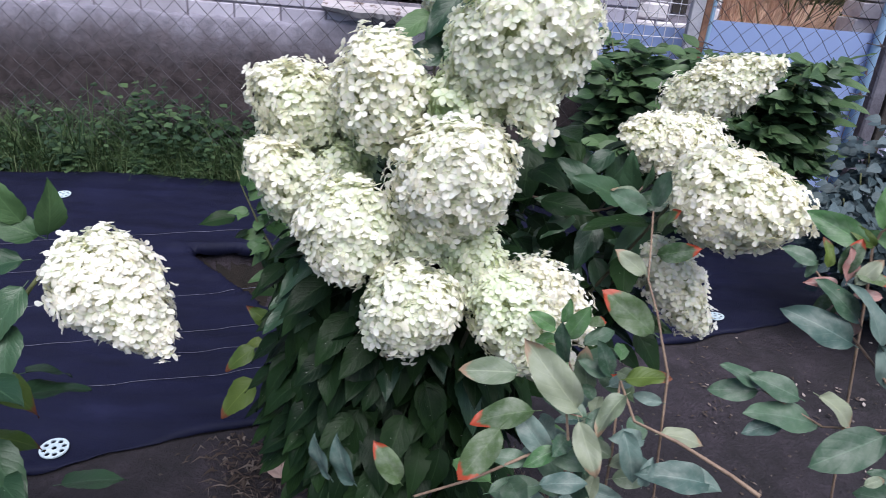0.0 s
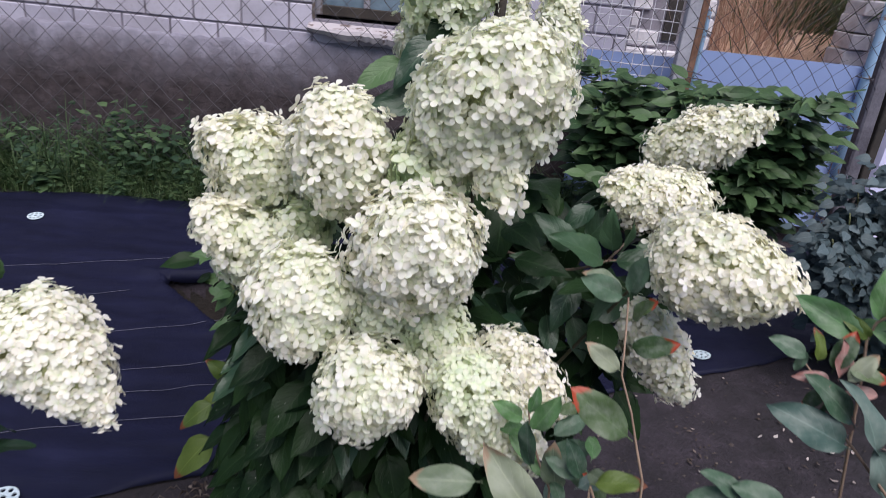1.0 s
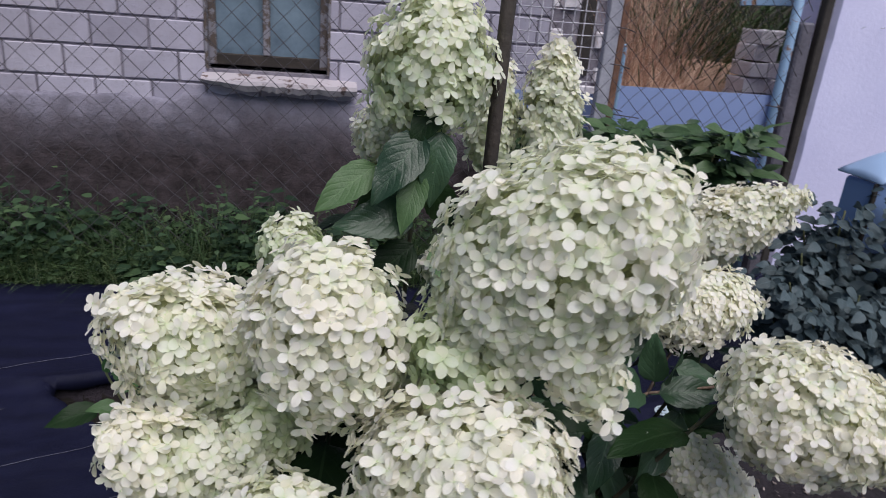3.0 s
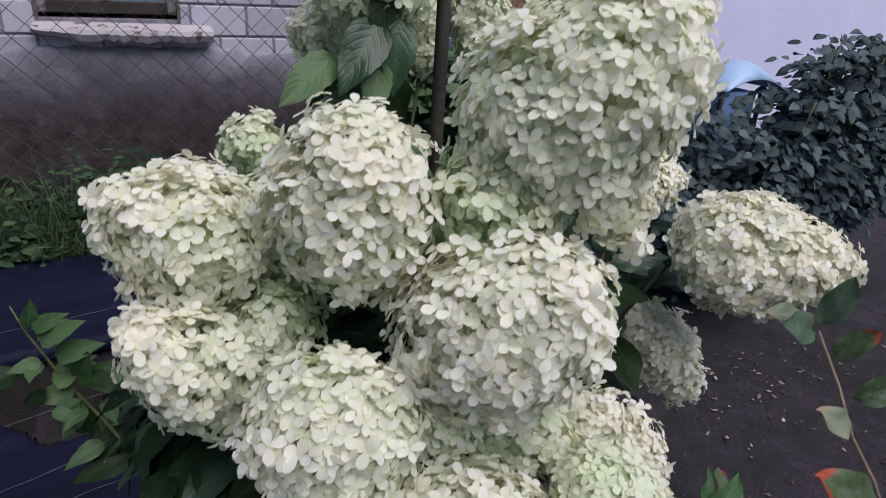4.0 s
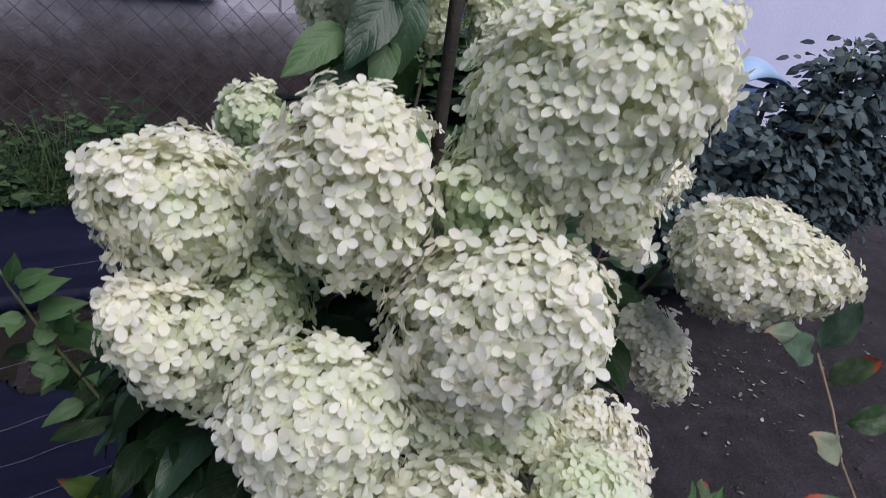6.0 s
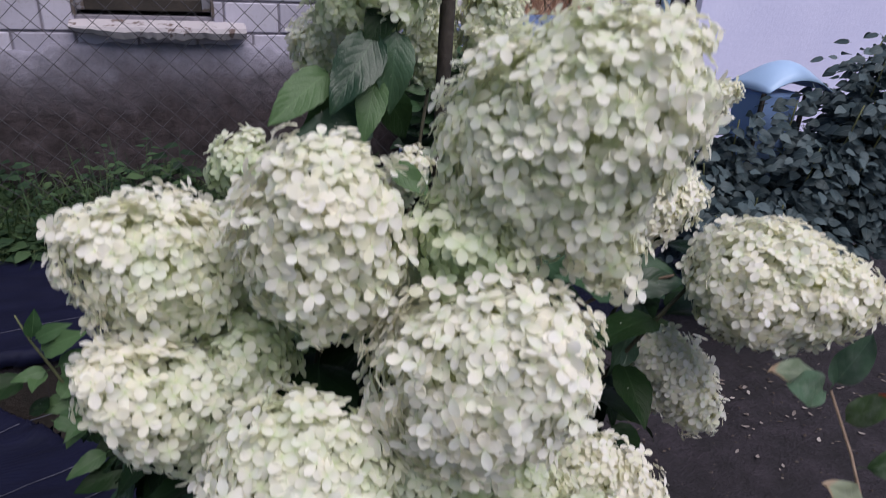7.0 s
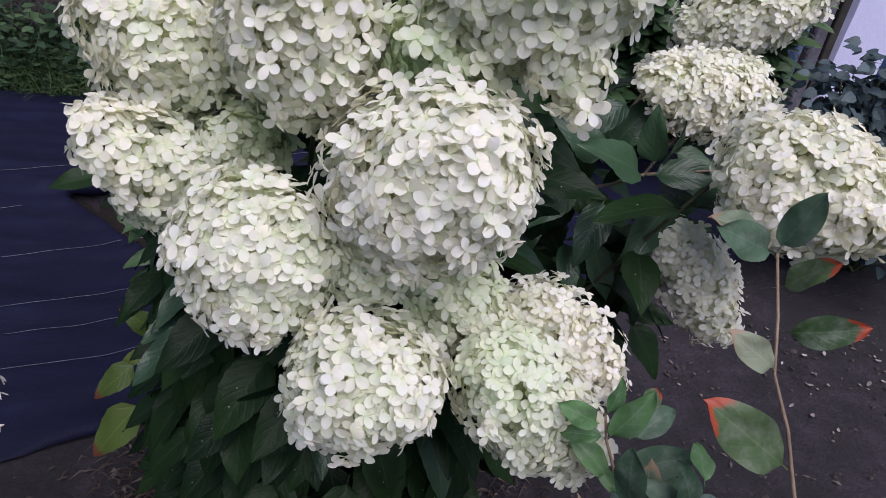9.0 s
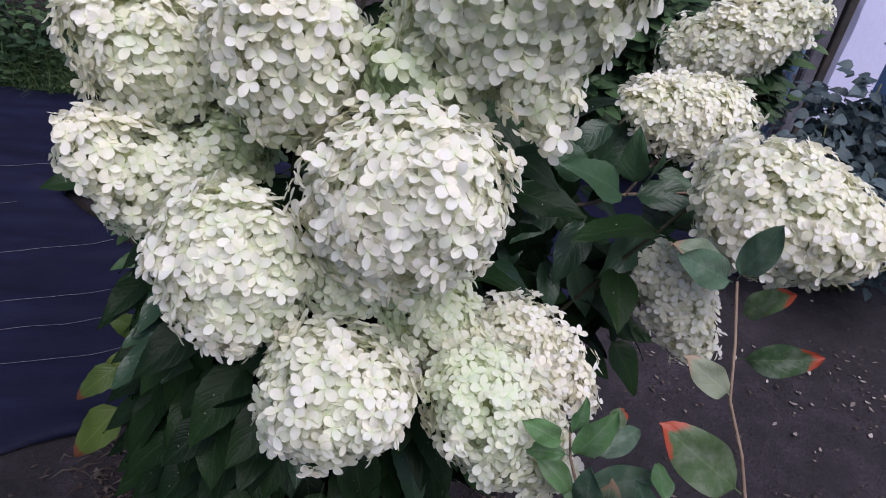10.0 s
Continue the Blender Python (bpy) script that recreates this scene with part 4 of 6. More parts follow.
def build_yard():
    ob = new("shed_wall", part("x", box(1.2, 6.5, 6.4, 6.6, 0, 3.0, 0), DARK, None).data)
    bpy.data.objects.remove(bpy.data.objects["x"])
    tagged(ob, "dark shaded boards of a shed behind the yard", "shed wall", kind="structure")
    wall = part("wall_back", box(1.20, 1.99, 4.62, 4.76, 0, 2.9, 0), MORTAR, None)
    tagged(wall, "rough whitewashed masonry of a back building", "wall", kind="structure")
    rw = random.Random(77)
    for r in range(26):
        z, cx = r * 0.11, 1.20
        while cx < 1.97:
            bw = min(rw.uniform(0.12, 0.26), 1.985 - cx)
            if bw > 0.03 and not (z > 0.95 and cx + bw > 1.665 and cx < 1.765):
                bm = box(cx, cx + bw - 0.012, 4.594 + rw.uniform(-0.012, 0.006), 4.63, z, z + 0.098, 0.010)
                for vv in bm.verts:
                    vv.co += Vector((rw.uniform(-1, 1), 0, rw.uniform(-1, 1))) * 0.005
                part("stone", bm, STONE, wall)
            cx += bw
    # no real opening: a dark sheet on the wall gives the doorway's shade
    ob = part("doorway_shade", box(1.670, 1.762, 4.604, 4.618, 1.04, 2.9, 0), DARK, None)
    tagged(ob, "dark sheet standing in for the shade of an open doorway in the back building", "doorway", kind="structure")
    # stack of whitewashed stones
    pile = thing("stone_pillar", (2.945, 4.62, 0), "crumbling pillar of whitewashed stones", "pillar")
    rng = random.Random(12)
    for r in range(14):
        z = r * 0.101
        w = 0.135 - 0.02 * max(0, r - 9) * 0.6
        cx = -w
        while cx < w - 0.03:
            bw = min(rng.uniform(0.10, 0.19), w - cx)
            bm = box(cx, cx + bw - 0.006, -0.12 + rng.uniform(-0.01, 0.01), 0.1, z, z + 0.098 + rng.uniform(-0.01, 0.004), 0.006)
            for vv in bm.verts:
                vv.co += Vector((rng.uniform(-1, 1), rng.uniform(-1, 1), rng.uniform(-1, 1))) * 0.005
            part("stone", bm, STONE, pile)
            cx += bw
    blades("dry_grass", STRAW, 1500, lambda r: (r.uniform(2.02, 2.55), r.uniform(4.8, 5.2)), (0.9, 2.1), (0.08, 0.55), 21, 0.0035, "tall straw-coloured dry grass standing behind the gate", "dry grass", 4)
    blades("dry_weeds", STRAW, 1800, lambda r: (r.uniform(2.3, 3.3), r.uniform(4.7, 5.3)), (0.4, 1.18), (0.1, 0.7), 22, 0.006, "brown dry weeds in the yard behind the gate", "dry weeds", 3)
    blades("shrub_thicket", GRASS, 3000, lambda r: (r.uniform(2.65, 4.2), r.uniform(5.5, 6.1)), (0.8, 2.2), (0.3, 1.0), 23, 0.014, "dark green thicket in the shade of the shed", "thicket", 3)
    # bank of matted dry grass
    verts, faces = [], []
    nx, ny = 34, 14
    for j in range(ny + 1):
        for i in range(nx + 1):
            x, y = 1.84 + 1.55 * i / nx, 4.25 + 1.3 * j / ny
            h = 1.14 * math.sin(math.pi * min(1.0, 0.12 + 0.88 * j / ny) * 0.62) + 0.06 * noise.noise(Vector((x * 4, y * 4, 1))) + 0.03 * noise.noise(Vector((x * 14, y * 14, 2)))
            verts.append((x, y, h if 0 < i < nx and 0 < j else -0.02))
    for j in range(ny):
        for i in range(nx):
            a = j * (nx + 1) + i
            faces.append((a, a + 1, a + nx + 2, a + nx + 1))
    ob = new("dry_bank", mesh_of("dry_bank", verts, faces, materials=(BANK,)))
    tagged(ob, "bank of matted orange-brown dry grass behind the gate", "dry bank", kind="structure")
    bm = ribbon((2.47, 4.22, 1.625), (4.2, 4.22, 1.75), 0.02, 0.20)
    ob = part("blue_board", bm, BLUE_PIPE, None)
    tagged(ob, "blue painted board slanting up to a canopy", "board")


build_yard()


# ---------------- hydrangea ----------------
def build_hydrangea():
    bush = thing("hydrangea_bush", (0.12, 1.30, 0), "large panicle hydrangea with creamy white flower heads and dark green leaves, inner ones coloured darker for shade", "hydrangea")
    heads = (
        # base, tip, radius, cone, green, petal size, looseness, label
        ((0.129, 1.002, 0.983), (0.191, 0.834, 1.116), 0.086, 0.08, 0.02, 0.0142, 0.0, "round creamy white flower head"),
        ((0.046, 0.982, 0.950), (-0.005, 0.876, 0.968), 0.083, 0.06, 0.12, 0.0145, 0.0, "round creamy white flower head with a green eye"),
        ((0.074, 0.948, 0.824), (0.150, 0.804, 0.920), 0.071, 0.08, 0.12, 0.0140, 0.0, "round creamy white flower head"),
        ((0.150, 0.990, 0.965), (0.246, 0.884, 0.900), 0.052, 0.10, 0.30, 0.0130, 0.004, "yellowish green flower head"),
        ((0.262, 0.951, 0.915), (0.390, 0.919, 0.815), 0.047, 0.50, 0.00, 0.0115, 0.014, "loose white conical flower head"),
        ((0.198, 0.845, 0.940), (0.343, 0.857, 0.778), 0.056, 0.35, 0.14, 0.0120, 0.006, "long drooping conical flower head"),
        ((0.067, 1.040, 1.047), (0.049, 0.973, 1.226), 0.077, 0.20, 0.08, 0.0145, 0.0, "tall cream flower head"),
    ) + (
        ((-0.016, 1.100, 1.044), (-0.140, 1.054, 1.148), 0.074, 0.45, 0.10, 0.0140, 0.0, "cream flower head ending in a point"),
        ((0.003, 1.098, 0.886), (-0.134, 1.000, 1.052), 0.063, 0.35, 0.22, 0.0140, 0.003, "cream and green flower head"),
        ((0.186, 1.034, 1.143), (0.276, 0.875, 1.316), 0.094, 0.16, 0.15, 0.0138, 0.0, "very large cream flower head"),
        ((0.166, 0.985, 1.098), (0.178, 0.948, 1.188), 0.060, 0.10, 0.55, 0.0150, 0.006, "pale green flower head"),
        ((0.222, 0.960, 1.270), (0.262, 0.890, 1.112), 0.042, 0.30, 0.22, 0.0140, 0.004, "small hanging greenish flower head"),
        ((0.176, 1.344, 1.245), (0.190, 1.300, 1.439), 0.083, 0.20, 0.30, 0.0150, 0.012, "loose pale green flower head"),
        ((0.139, 1.428, 1.183), (0.140, 1.414, 1.276), 0.043, 0.25, 0.22, 0.0125, 0.004, "small cream flower head"),
    ) + (
        ((0.395, 1.455, 1.155), (0.394, 1.456, 1.381), 0.056, 0.35, 0.14, 0.0135, 0.0, "slender cream flower head"),
        ((0.025, 1.276, 1.075), (0.013, 1.267, 1.160), 0.047, 0.20, 0.62, 0.0125, 0.004, "small yellow-green flower head"),
        ((0.612, 1.473, 1.042), (0.792, 1.342, 1.187), 0.069, 0.55, 0.00, 0.0130, 0.0, "pointed white flower head"),
        ((0.690, 1.293, 1.015), (0.464, 1.261, 1.044), 0.067, 0.40, -0.04, 0.0125, 0.0, "white flower head lying sideways"),
        ((0.535, 1.125, 0.994), (0.684, 0.950, 1.014), 0.086, 0.48, 0.00, 0.0145, 0.004, "white conical flower head leaning outwards"),
        ((0.531, 1.185, 0.875), (0.665, 1.125, 0.710), 0.054, 0.40, 0.02, 0.0145, 0.012, "small hanging cream flower head"),
        ((0.128, 1.000, 0.975), (0.112, 0.905, 0.925), 0.054, 0.10, 0.34, 0.0135, 0.002, "small pale green flower head tucked between larger ones"),
        ((0.030, 1.110, 1.000), (-0.040, 1.010, 1.010), 0.050, 0.10, 0.50, 0.0135, 0.004, "green and cream flower head half hidden between others"),
        ((0.030, 1.130, 1.075), (-0.035, 1.080, 1.090), 0.052, 0.10, 0.45, 0.0135, 0.004, "pale green flower head half hidden between others"),
        ((0.125, 1.055, 1.060), (0.115, 1.000, 1.095), 0.042, 0.10, 0.50, 0.0130, 0.004, "pale green flower head half hidden between others"),
        ((0.190, 0.960, 0.900), (0.180, 0.890, 0.850), 0.040, 0.10, 0.34, 0.0125, 0.004, "yellowish green flower head half hidden between others"),
        ((0.318, 1.500, 1.150), (0.316, 1.495, 1.345), 0.050, 0.30, 0.24, 0.0135, 0.0, "slender greenish flower head behind the stake"),
        ((0.215, 1.300, 1.050), (0.215, 1.285, 1.125), 0.036, 0.20, 0.16, 0.0125, 0.004, "small white flower head deep in the bush"),
    )
    foot = Vector((0.12, 1.32, 0.0))
    rng = random.Random(3)
    for k, (b, t, r, cone, green, size, loose, label) in enumerate(heads):
        flower_head(bush, b, t, r, cone, green, size, 0.85 if k == 12 else 1.0, 100 + k, k in (0, 1, 2, 9), label, loose)
        b = Vector(b)
        start = foot + Vector((rng.uniform(-0.1, 0.12), rng.uniform(-0.08, 0.1), 0))
        end = b + (Vector(t) - b) * 0.1
        sag = Vector(((b.x - foot.x) * 0.15, 0.05, 0.06))
        stem_to(bush, start, end, sag, 0.0055, 0.0026, "stem", STEM_DARK)
        # leaf pairs on the upper stem
        pts = bent(start, end, sag, 12)
        d0 = rng.uniform(0, 3.14)
        for q, i in enumerate((5, 6, 7, 8, 9, 10)):
            p = pts[i]
            d = (pts[i + 1] - pts[i]).normalized()
            for s in (0, 1):
                a = d0 + q * 1.57 + s * 3.14 + rng.uniform(-0.3, 0.3)
                out = Vector((math.cos(a), math.sin(a), 0))
                if p.z > 1.0 and out.y < -0.2:
                    continue
                dirn = (out + d * rng.uniform(-0.1, 0.5) + Vector((0, 0, -0.25))).normalized()
                sc = rng.uniform(0.75, 1.1)
                if p.y + dirn.y * 0.12 < 0.92 and p.z > 0.75:
                    continue
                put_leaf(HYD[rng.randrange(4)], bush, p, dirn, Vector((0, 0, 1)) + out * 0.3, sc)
    # skirt of drooping leaves round the lower bush
    for k in range(460):
        a = radians(rng.uniform(-215, 25))
        z = rng.uniform(0.34, 0.86)
        rad = 0.275 * math.sqrt(max(0.1, 1 - ((z - 0.62) / 0.52) ** 2)) * rng.uniform(0.62, 1.0)
        out = Vector((math.cos(a), math.sin(a), 0))
        rad *= 1.0 - 0.22 * max(0.0, -out.x)
        p = Vector((0.08, 1.24, z)) + out * rad
        if p.y > 1.35:
            continue
        dirn = (out * rng.uniform(0.5, 1.0) + Vector((rng.uniform(-0.5, 0.3), 0, rng.uniform(-0.95, -0.15)))).normalized()
        # low leaves all take the shade-darkened green, paler ones only higher up
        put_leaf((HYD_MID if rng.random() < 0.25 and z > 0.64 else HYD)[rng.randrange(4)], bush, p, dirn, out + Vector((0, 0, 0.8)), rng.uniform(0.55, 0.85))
    # yellowing leaves and broad shade-coloured ones at the near side of the skirt
    for q, tip in (
        ((-0.170, 1.310, 0.553), (-0.217, 1.290, 0.604)), ((-0.197, 1.260, 0.538), (-0.256, 1.220, 0.506)), ((-0.191, 1.240, 0.476), (-0.268, 1.190, 0.408)),
        ((-0.188, 1.280, 0.541), (-0.227, 1.260, 0.532)),
    ):
        q, tip = Vector(q), Vector(tip)
        put_leaf(HYD_YELLOW[rng.randrange(2)], bush, q, tip - q, (-0.2, -0.75, 0.65), (tip - q).length / 0.118, "leaf", "yellowing leaf with a withered tip")
    for q, tip in (
        ((-0.107, 1.140, 0.796), (-0.144, 1.080, 0.789)), ((-0.054, 1.100, 0.760), (-0.106, 1.060, 0.742)), ((-0.103, 1.140, 0.618), (-0.134, 1.080, 0.568)),
        ((-0.052, 1.120, 0.705), (-0.080, 1.070, 0.681)), ((-0.022, 1.120, 0.648), (-0.056, 1.060, 0.607)), ((-0.118, 1.180, 0.663), (-0.162, 1.140, 0.662)),
        ((-0.141, 1.220, 0.575), (-0.178, 1.180, 0.581)), ((-0.021, 1.150, 0.554), (-0.043, 1.080, 0.527)), ((-0.093, 1.180, 0.463), (-0.118, 1.130, 0.421)),
    ):
        q, tip = Vector(q), Vector(tip)
        put_leaf(HYD[rng.randrange(4)], bush, q, tip - q, (-0.25, -0.7, 0.7), (tip - q).length / 0.128)
    # broad leaves on the branch that carries the outer heads
    stem_to(bush, (0.24, 1.30, 0.90), (0.404, 1.205, 0.907), (0, 0, 0.01), 0.0030, 0.0028, "branch", TWIG_DARK)
    stem_to(bush, (0.404, 1.205, 0.907), (0.495, 1.205, 0.932), (0, 0, -0.006), 0.0026, 0.0022, "branch", TWIG)
    stem_to(bush, (0.495, 1.205, 0.932), (0.575, 1.18, 0.955), (0, 0, 0.0), 0.0022, 0.0020, "branch", TWIG)
    stem_to(bush, (0.495, 1.205, 0.932), (0.640, 1.29, 1.02), (0, 0.02, 0.0), 0.0024, 0.0022, "branch", TWIG_DARK)
    for q, tip, n, w in (
        ((0.494, 1.200, 0.930), (0.397, 1.170, 0.989), (0.35, -0.55, 0.75), 0), ((0.497, 1.200, 0.933), (0.580, 1.165, 0.962), (-0.10, -0.60, 0.80), 1),
        ((0.500, 1.200, 0.945), (0.476, 1.190, 1.022), (-0.60, -0.75, 0.2), 3), ((0.508, 1.200, 0.946), (0.524, 1.175, 1.010), (0.70, -0.70, 0.2), 3),
        ((0.443, 1.190, 0.904), (0.404, 1.130, 0.838), (-0.15, -0.80, 0.55), 1), ((0.550, 1.200, 0.914), (0.470, 1.130, 0.846), (0.45, -0.70, 0.55), 0),
        ((0.445, 1.230, 0.933), (0.374, 1.220, 1.000), (0.20, -0.85, 0.40), 1), ((0.401, 1.200, 0.907), (0.344, 1.150, 0.893), (0.10, -0.50, 0.85), 2),
        ((0.542, 1.240, 0.953), (0.606, 1.215, 0.945), (0.00, -0.60, 0.80), 3), ((0.403, 1.200, 0.830), (0.414, 1.145, 0.775), (0.20, -0.85, 0.40), 0),
        ((0.478, 1.270, 1.010), (0.412, 1.240, 0.977), (0.00, -0.50, 0.85), 2), ((0.409, 1.230, 0.896), (0.343, 1.200, 0.934), (0.20, -0.70, 0.65), 1),
        ((0.542, 1.240, 0.873), (0.567, 1.195, 0.826), (-0.30, -0.80, 0.50), 2), ((0.454, 1.220, 0.820), (0.478, 1.165, 0.756), (0.10, -0.90, 0.30), 0),
    ) + (
        ((0.471, 1.280, 0.930), (0.513, 1.270, 1.015), (-0.40, -0.85, 0.30), 1), ((0.404, 1.260, 0.935), (0.340, 1.240, 0.963), (0.20, -0.75, 0.60), 3),
        ((0.500, 1.260, 0.850), (0.500, 1.215, 0.772), (0.30, -0.85, 0.35), 2), ((0.356, 1.220, 0.878), (0.344, 1.175, 0.812), (-0.25, -0.85, 0.40), 0),
        ((0.340, 1.280, 0.840), (0.290, 1.190, 0.760), (0.00, -0.80, 0.50), 1), ((0.380, 1.270, 0.930), (0.330, 1.220, 1.010), (0.00, -0.80, 0.60), 2),
        ((0.340, 1.300, 1.000), (0.320, 1.240, 1.090), (0.20, -0.80, 0.50), 3), ((0.560, 1.250, 0.930), (0.610, 1.220, 0.895), (0.10, -0.80, 0.50), 0),
    ):
        q, tip = Vector(q), Vector(tip)
        put_leaf(HYD_MID[w], bush, q, tip - q, n, (tip - q).length / 0.130)
    # leaves in the shade-darkened green, filling the bush behind them
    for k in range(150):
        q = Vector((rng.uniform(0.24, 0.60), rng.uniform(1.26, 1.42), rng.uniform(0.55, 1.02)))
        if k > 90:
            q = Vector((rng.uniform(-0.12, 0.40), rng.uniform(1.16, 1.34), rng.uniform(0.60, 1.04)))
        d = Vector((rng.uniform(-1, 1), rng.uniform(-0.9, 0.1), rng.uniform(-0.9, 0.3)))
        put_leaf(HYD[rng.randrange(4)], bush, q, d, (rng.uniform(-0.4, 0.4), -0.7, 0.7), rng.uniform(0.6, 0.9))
    # leaves below the back heads
    for q, tip, me in (((0.175, 1.27, 1.270), (0.112, 1.225, 1.196), HYD_MID[0]), ((0.124, 1.28, 1.224), (0.050, 1.24, 1.180), HYD_LIGHT[0]), ((0.170, 1.27, 1.220), (0.145, 1.22, 1.165), HYD_LIGHT[1]),
                       ((0.193, 1.27, 1.275), (0.178, 1.235, 1.190), HYD_MID[1]), ((0.177, 1.27, 1.162), (0.075, 1.24, 1.158), HYD_MID[3]), ((0.198, 1.28, 1.315), (0.155, 1.25, 1.255), HYD[0]),
                       ((0.183, 1.27, 1.116), (0.225, 1.23, 1.085), HYD_LIGHT[0]), ((0.180, 1.29, 1.12), (0.10, 1.25, 1.07), HYD[1]), ((0.180, 1.30, 1.20), (0.235, 1.30, 1.13), HYD[2]), ((0.178, 1.30, 1.20), (0.09, 1.32, 1.15), HYD[3])):
        q, tip = Vector(q), Vector(tip)
        put_leaf(me, bush, q, tip - q, (-0.15, -0.85, 0.5), (tip - q).length / 0.128)
    # fresh side shoot
    stalk = [(-0.310, 1.565, 0.812), (-0.296, 1.560, 0.767), (-0.273, 1.550, 0.720), (-0.255, 1.540, 0.683), (-0.232, 1.525, 0.653), (-0.204, 1.505, 0.613)]
    stalk = [(0.02, 1.36, 0.02), (-0.06, 1.39, 0.40)] + stalk[::-1]
    ob = new("side_shoot", tube_mesh("side_shoot", [Vector(q) - bush.location for q in stalk], [0.004, 0.0036, 0.0032, 0.003, 0.0027, 0.0024, 0.002, 0.0012], STEM))
    ob.parent = bush
    for q, tip in (
        ((-0.284, 1.543, 0.755), (-0.231, 1.500, 0.804)), ((-0.288, 1.545, 0.776), (-0.245, 1.520, 0.810)), ((-0.291, 1.545, 0.776), (-0.278, 1.540, 0.825)),
        ((-0.266, 1.538, 0.728), (-0.206, 1.500, 0.764)), ((-0.274, 1.540, 0.723), (-0.319, 1.520, 0.729)), ((-0.256, 1.536, 0.709), (-0.207, 1.540, 0.719)),
        ((-0.232, 1.530, 0.675), (-0.218, 1.500, 0.741)), ((-0.231, 1.529, 0.671), (-0.301, 1.520, 0.668)), ((-0.225, 1.528, 0.654), (-0.284, 1.540, 0.622)),
        ((-0.223, 1.528, 0.674), (-0.187, 1.500, 0.724)), ((-0.209, 1.525, 0.678), (-0.151, 1.520, 0.694)), ((-0.212, 1.525, 0.668), (-0.167, 1.540, 0.648)),
        ((-0.226, 1.528, 0.650), (-0.267, 1.500, 0.604)), ((-0.213, 1.525, 0.641), (-0.210, 1.520, 0.570)), ((-0.218, 1.526, 0.647), (-0.265, 1.540, 0.563)),
        ((-0.203, 1.523, 0.643), (-0.173, 1.500, 0.591)), ((-0.200, 1.523, 0.655), (-0.136, 1.520, 0.626)), ((-0.191, 1.521, 0.663), (-0.126, 1.540, 0.652)),
        ((-0.211, 1.524, 0.628), (-0.185, 1.500, 0.568)), ((-0.227, 1.527, 0.629), (-0.233, 1.520, 0.575)),
    ):
        q, tip = Vector(q), Vector(tip)
        put_leaf(HYD_YOUNG[rng.randrange(2)], bush, q, tip - q, (rng.uniform(-0.3, 0.3), -0.75, 0.7), (tip - q).length / 0.088)
    # thin upright shoot with small paired leaves
    ob = new("side_shoot", tube_mesh("side_shoot", [Vector(q) - bush.location for q in ((-0.156, 1.500, 0.584), (-0.146, 1.500, 0.654), (-0.141, 1.500, 0.711))], 0.0014, STEM))
    ob.parent = bush
    for q, tip in (
        ((-0.143, 1.500, 0.687), (-0.162, 1.485, 0.703)), ((-0.143, 1.500, 0.687), (-0.123, 1.485, 0.687)), ((-0.145, 1.500, 0.665), (-0.168, 1.485, 0.682)),
        ((-0.145, 1.500, 0.665), (-0.121, 1.485, 0.664)), ((-0.148, 1.500, 0.641), (-0.168, 1.485, 0.659)), ((-0.148, 1.500, 0.641), (-0.125, 1.485, 0.641)),
        ((-0.151, 1.500, 0.609), (-0.168, 1.485, 0.627)), ((-0.151, 1.500, 0.609), (-0.131, 1.485, 0.609)),
    ):
        q, tip = Vector(q), Vector(tip)
        put_leaf(HYD_YOUNG[rng.randrange(2)], bush, q, tip - q, (0.0, -0.6, 0.8), (tip - q).length / 0.088)
    low_stalk = [Vector(q) for q in stalk[1:4]]
    for k in range(26):
        u = rng.random()
        q = low_stalk[0].lerp(low_stalk[2], 0.45 + 0.75 * u) + Vector((rng.uniform(-0.05, 0.06), rng.uniform(-0.05, 0.03), rng.uniform(-0.02, 0.02)))
        ang = k * 2.4
        put_leaf((HYD_YOUNG + HYD[:2])[rng.randrange(4)], bush, q, (math.cos(ang), math.sin(ang) - 0.3, rng.uniform(-0.4, 0.4)), (0.0, -0.6, 0.9), rng.uniform(0.45, 0.75))
    stake = part("plant_stake", tube_mesh("plant_stake", [(0.262, 1.31, 0), (0.267, 1.31, 1.19), (0.271, 1.31, 1.75)], 0.0092, STAKE, 8), STAKE, None)
    tagged(stake, "thin dark wooden stake standing among the flower stems", "plant stake")


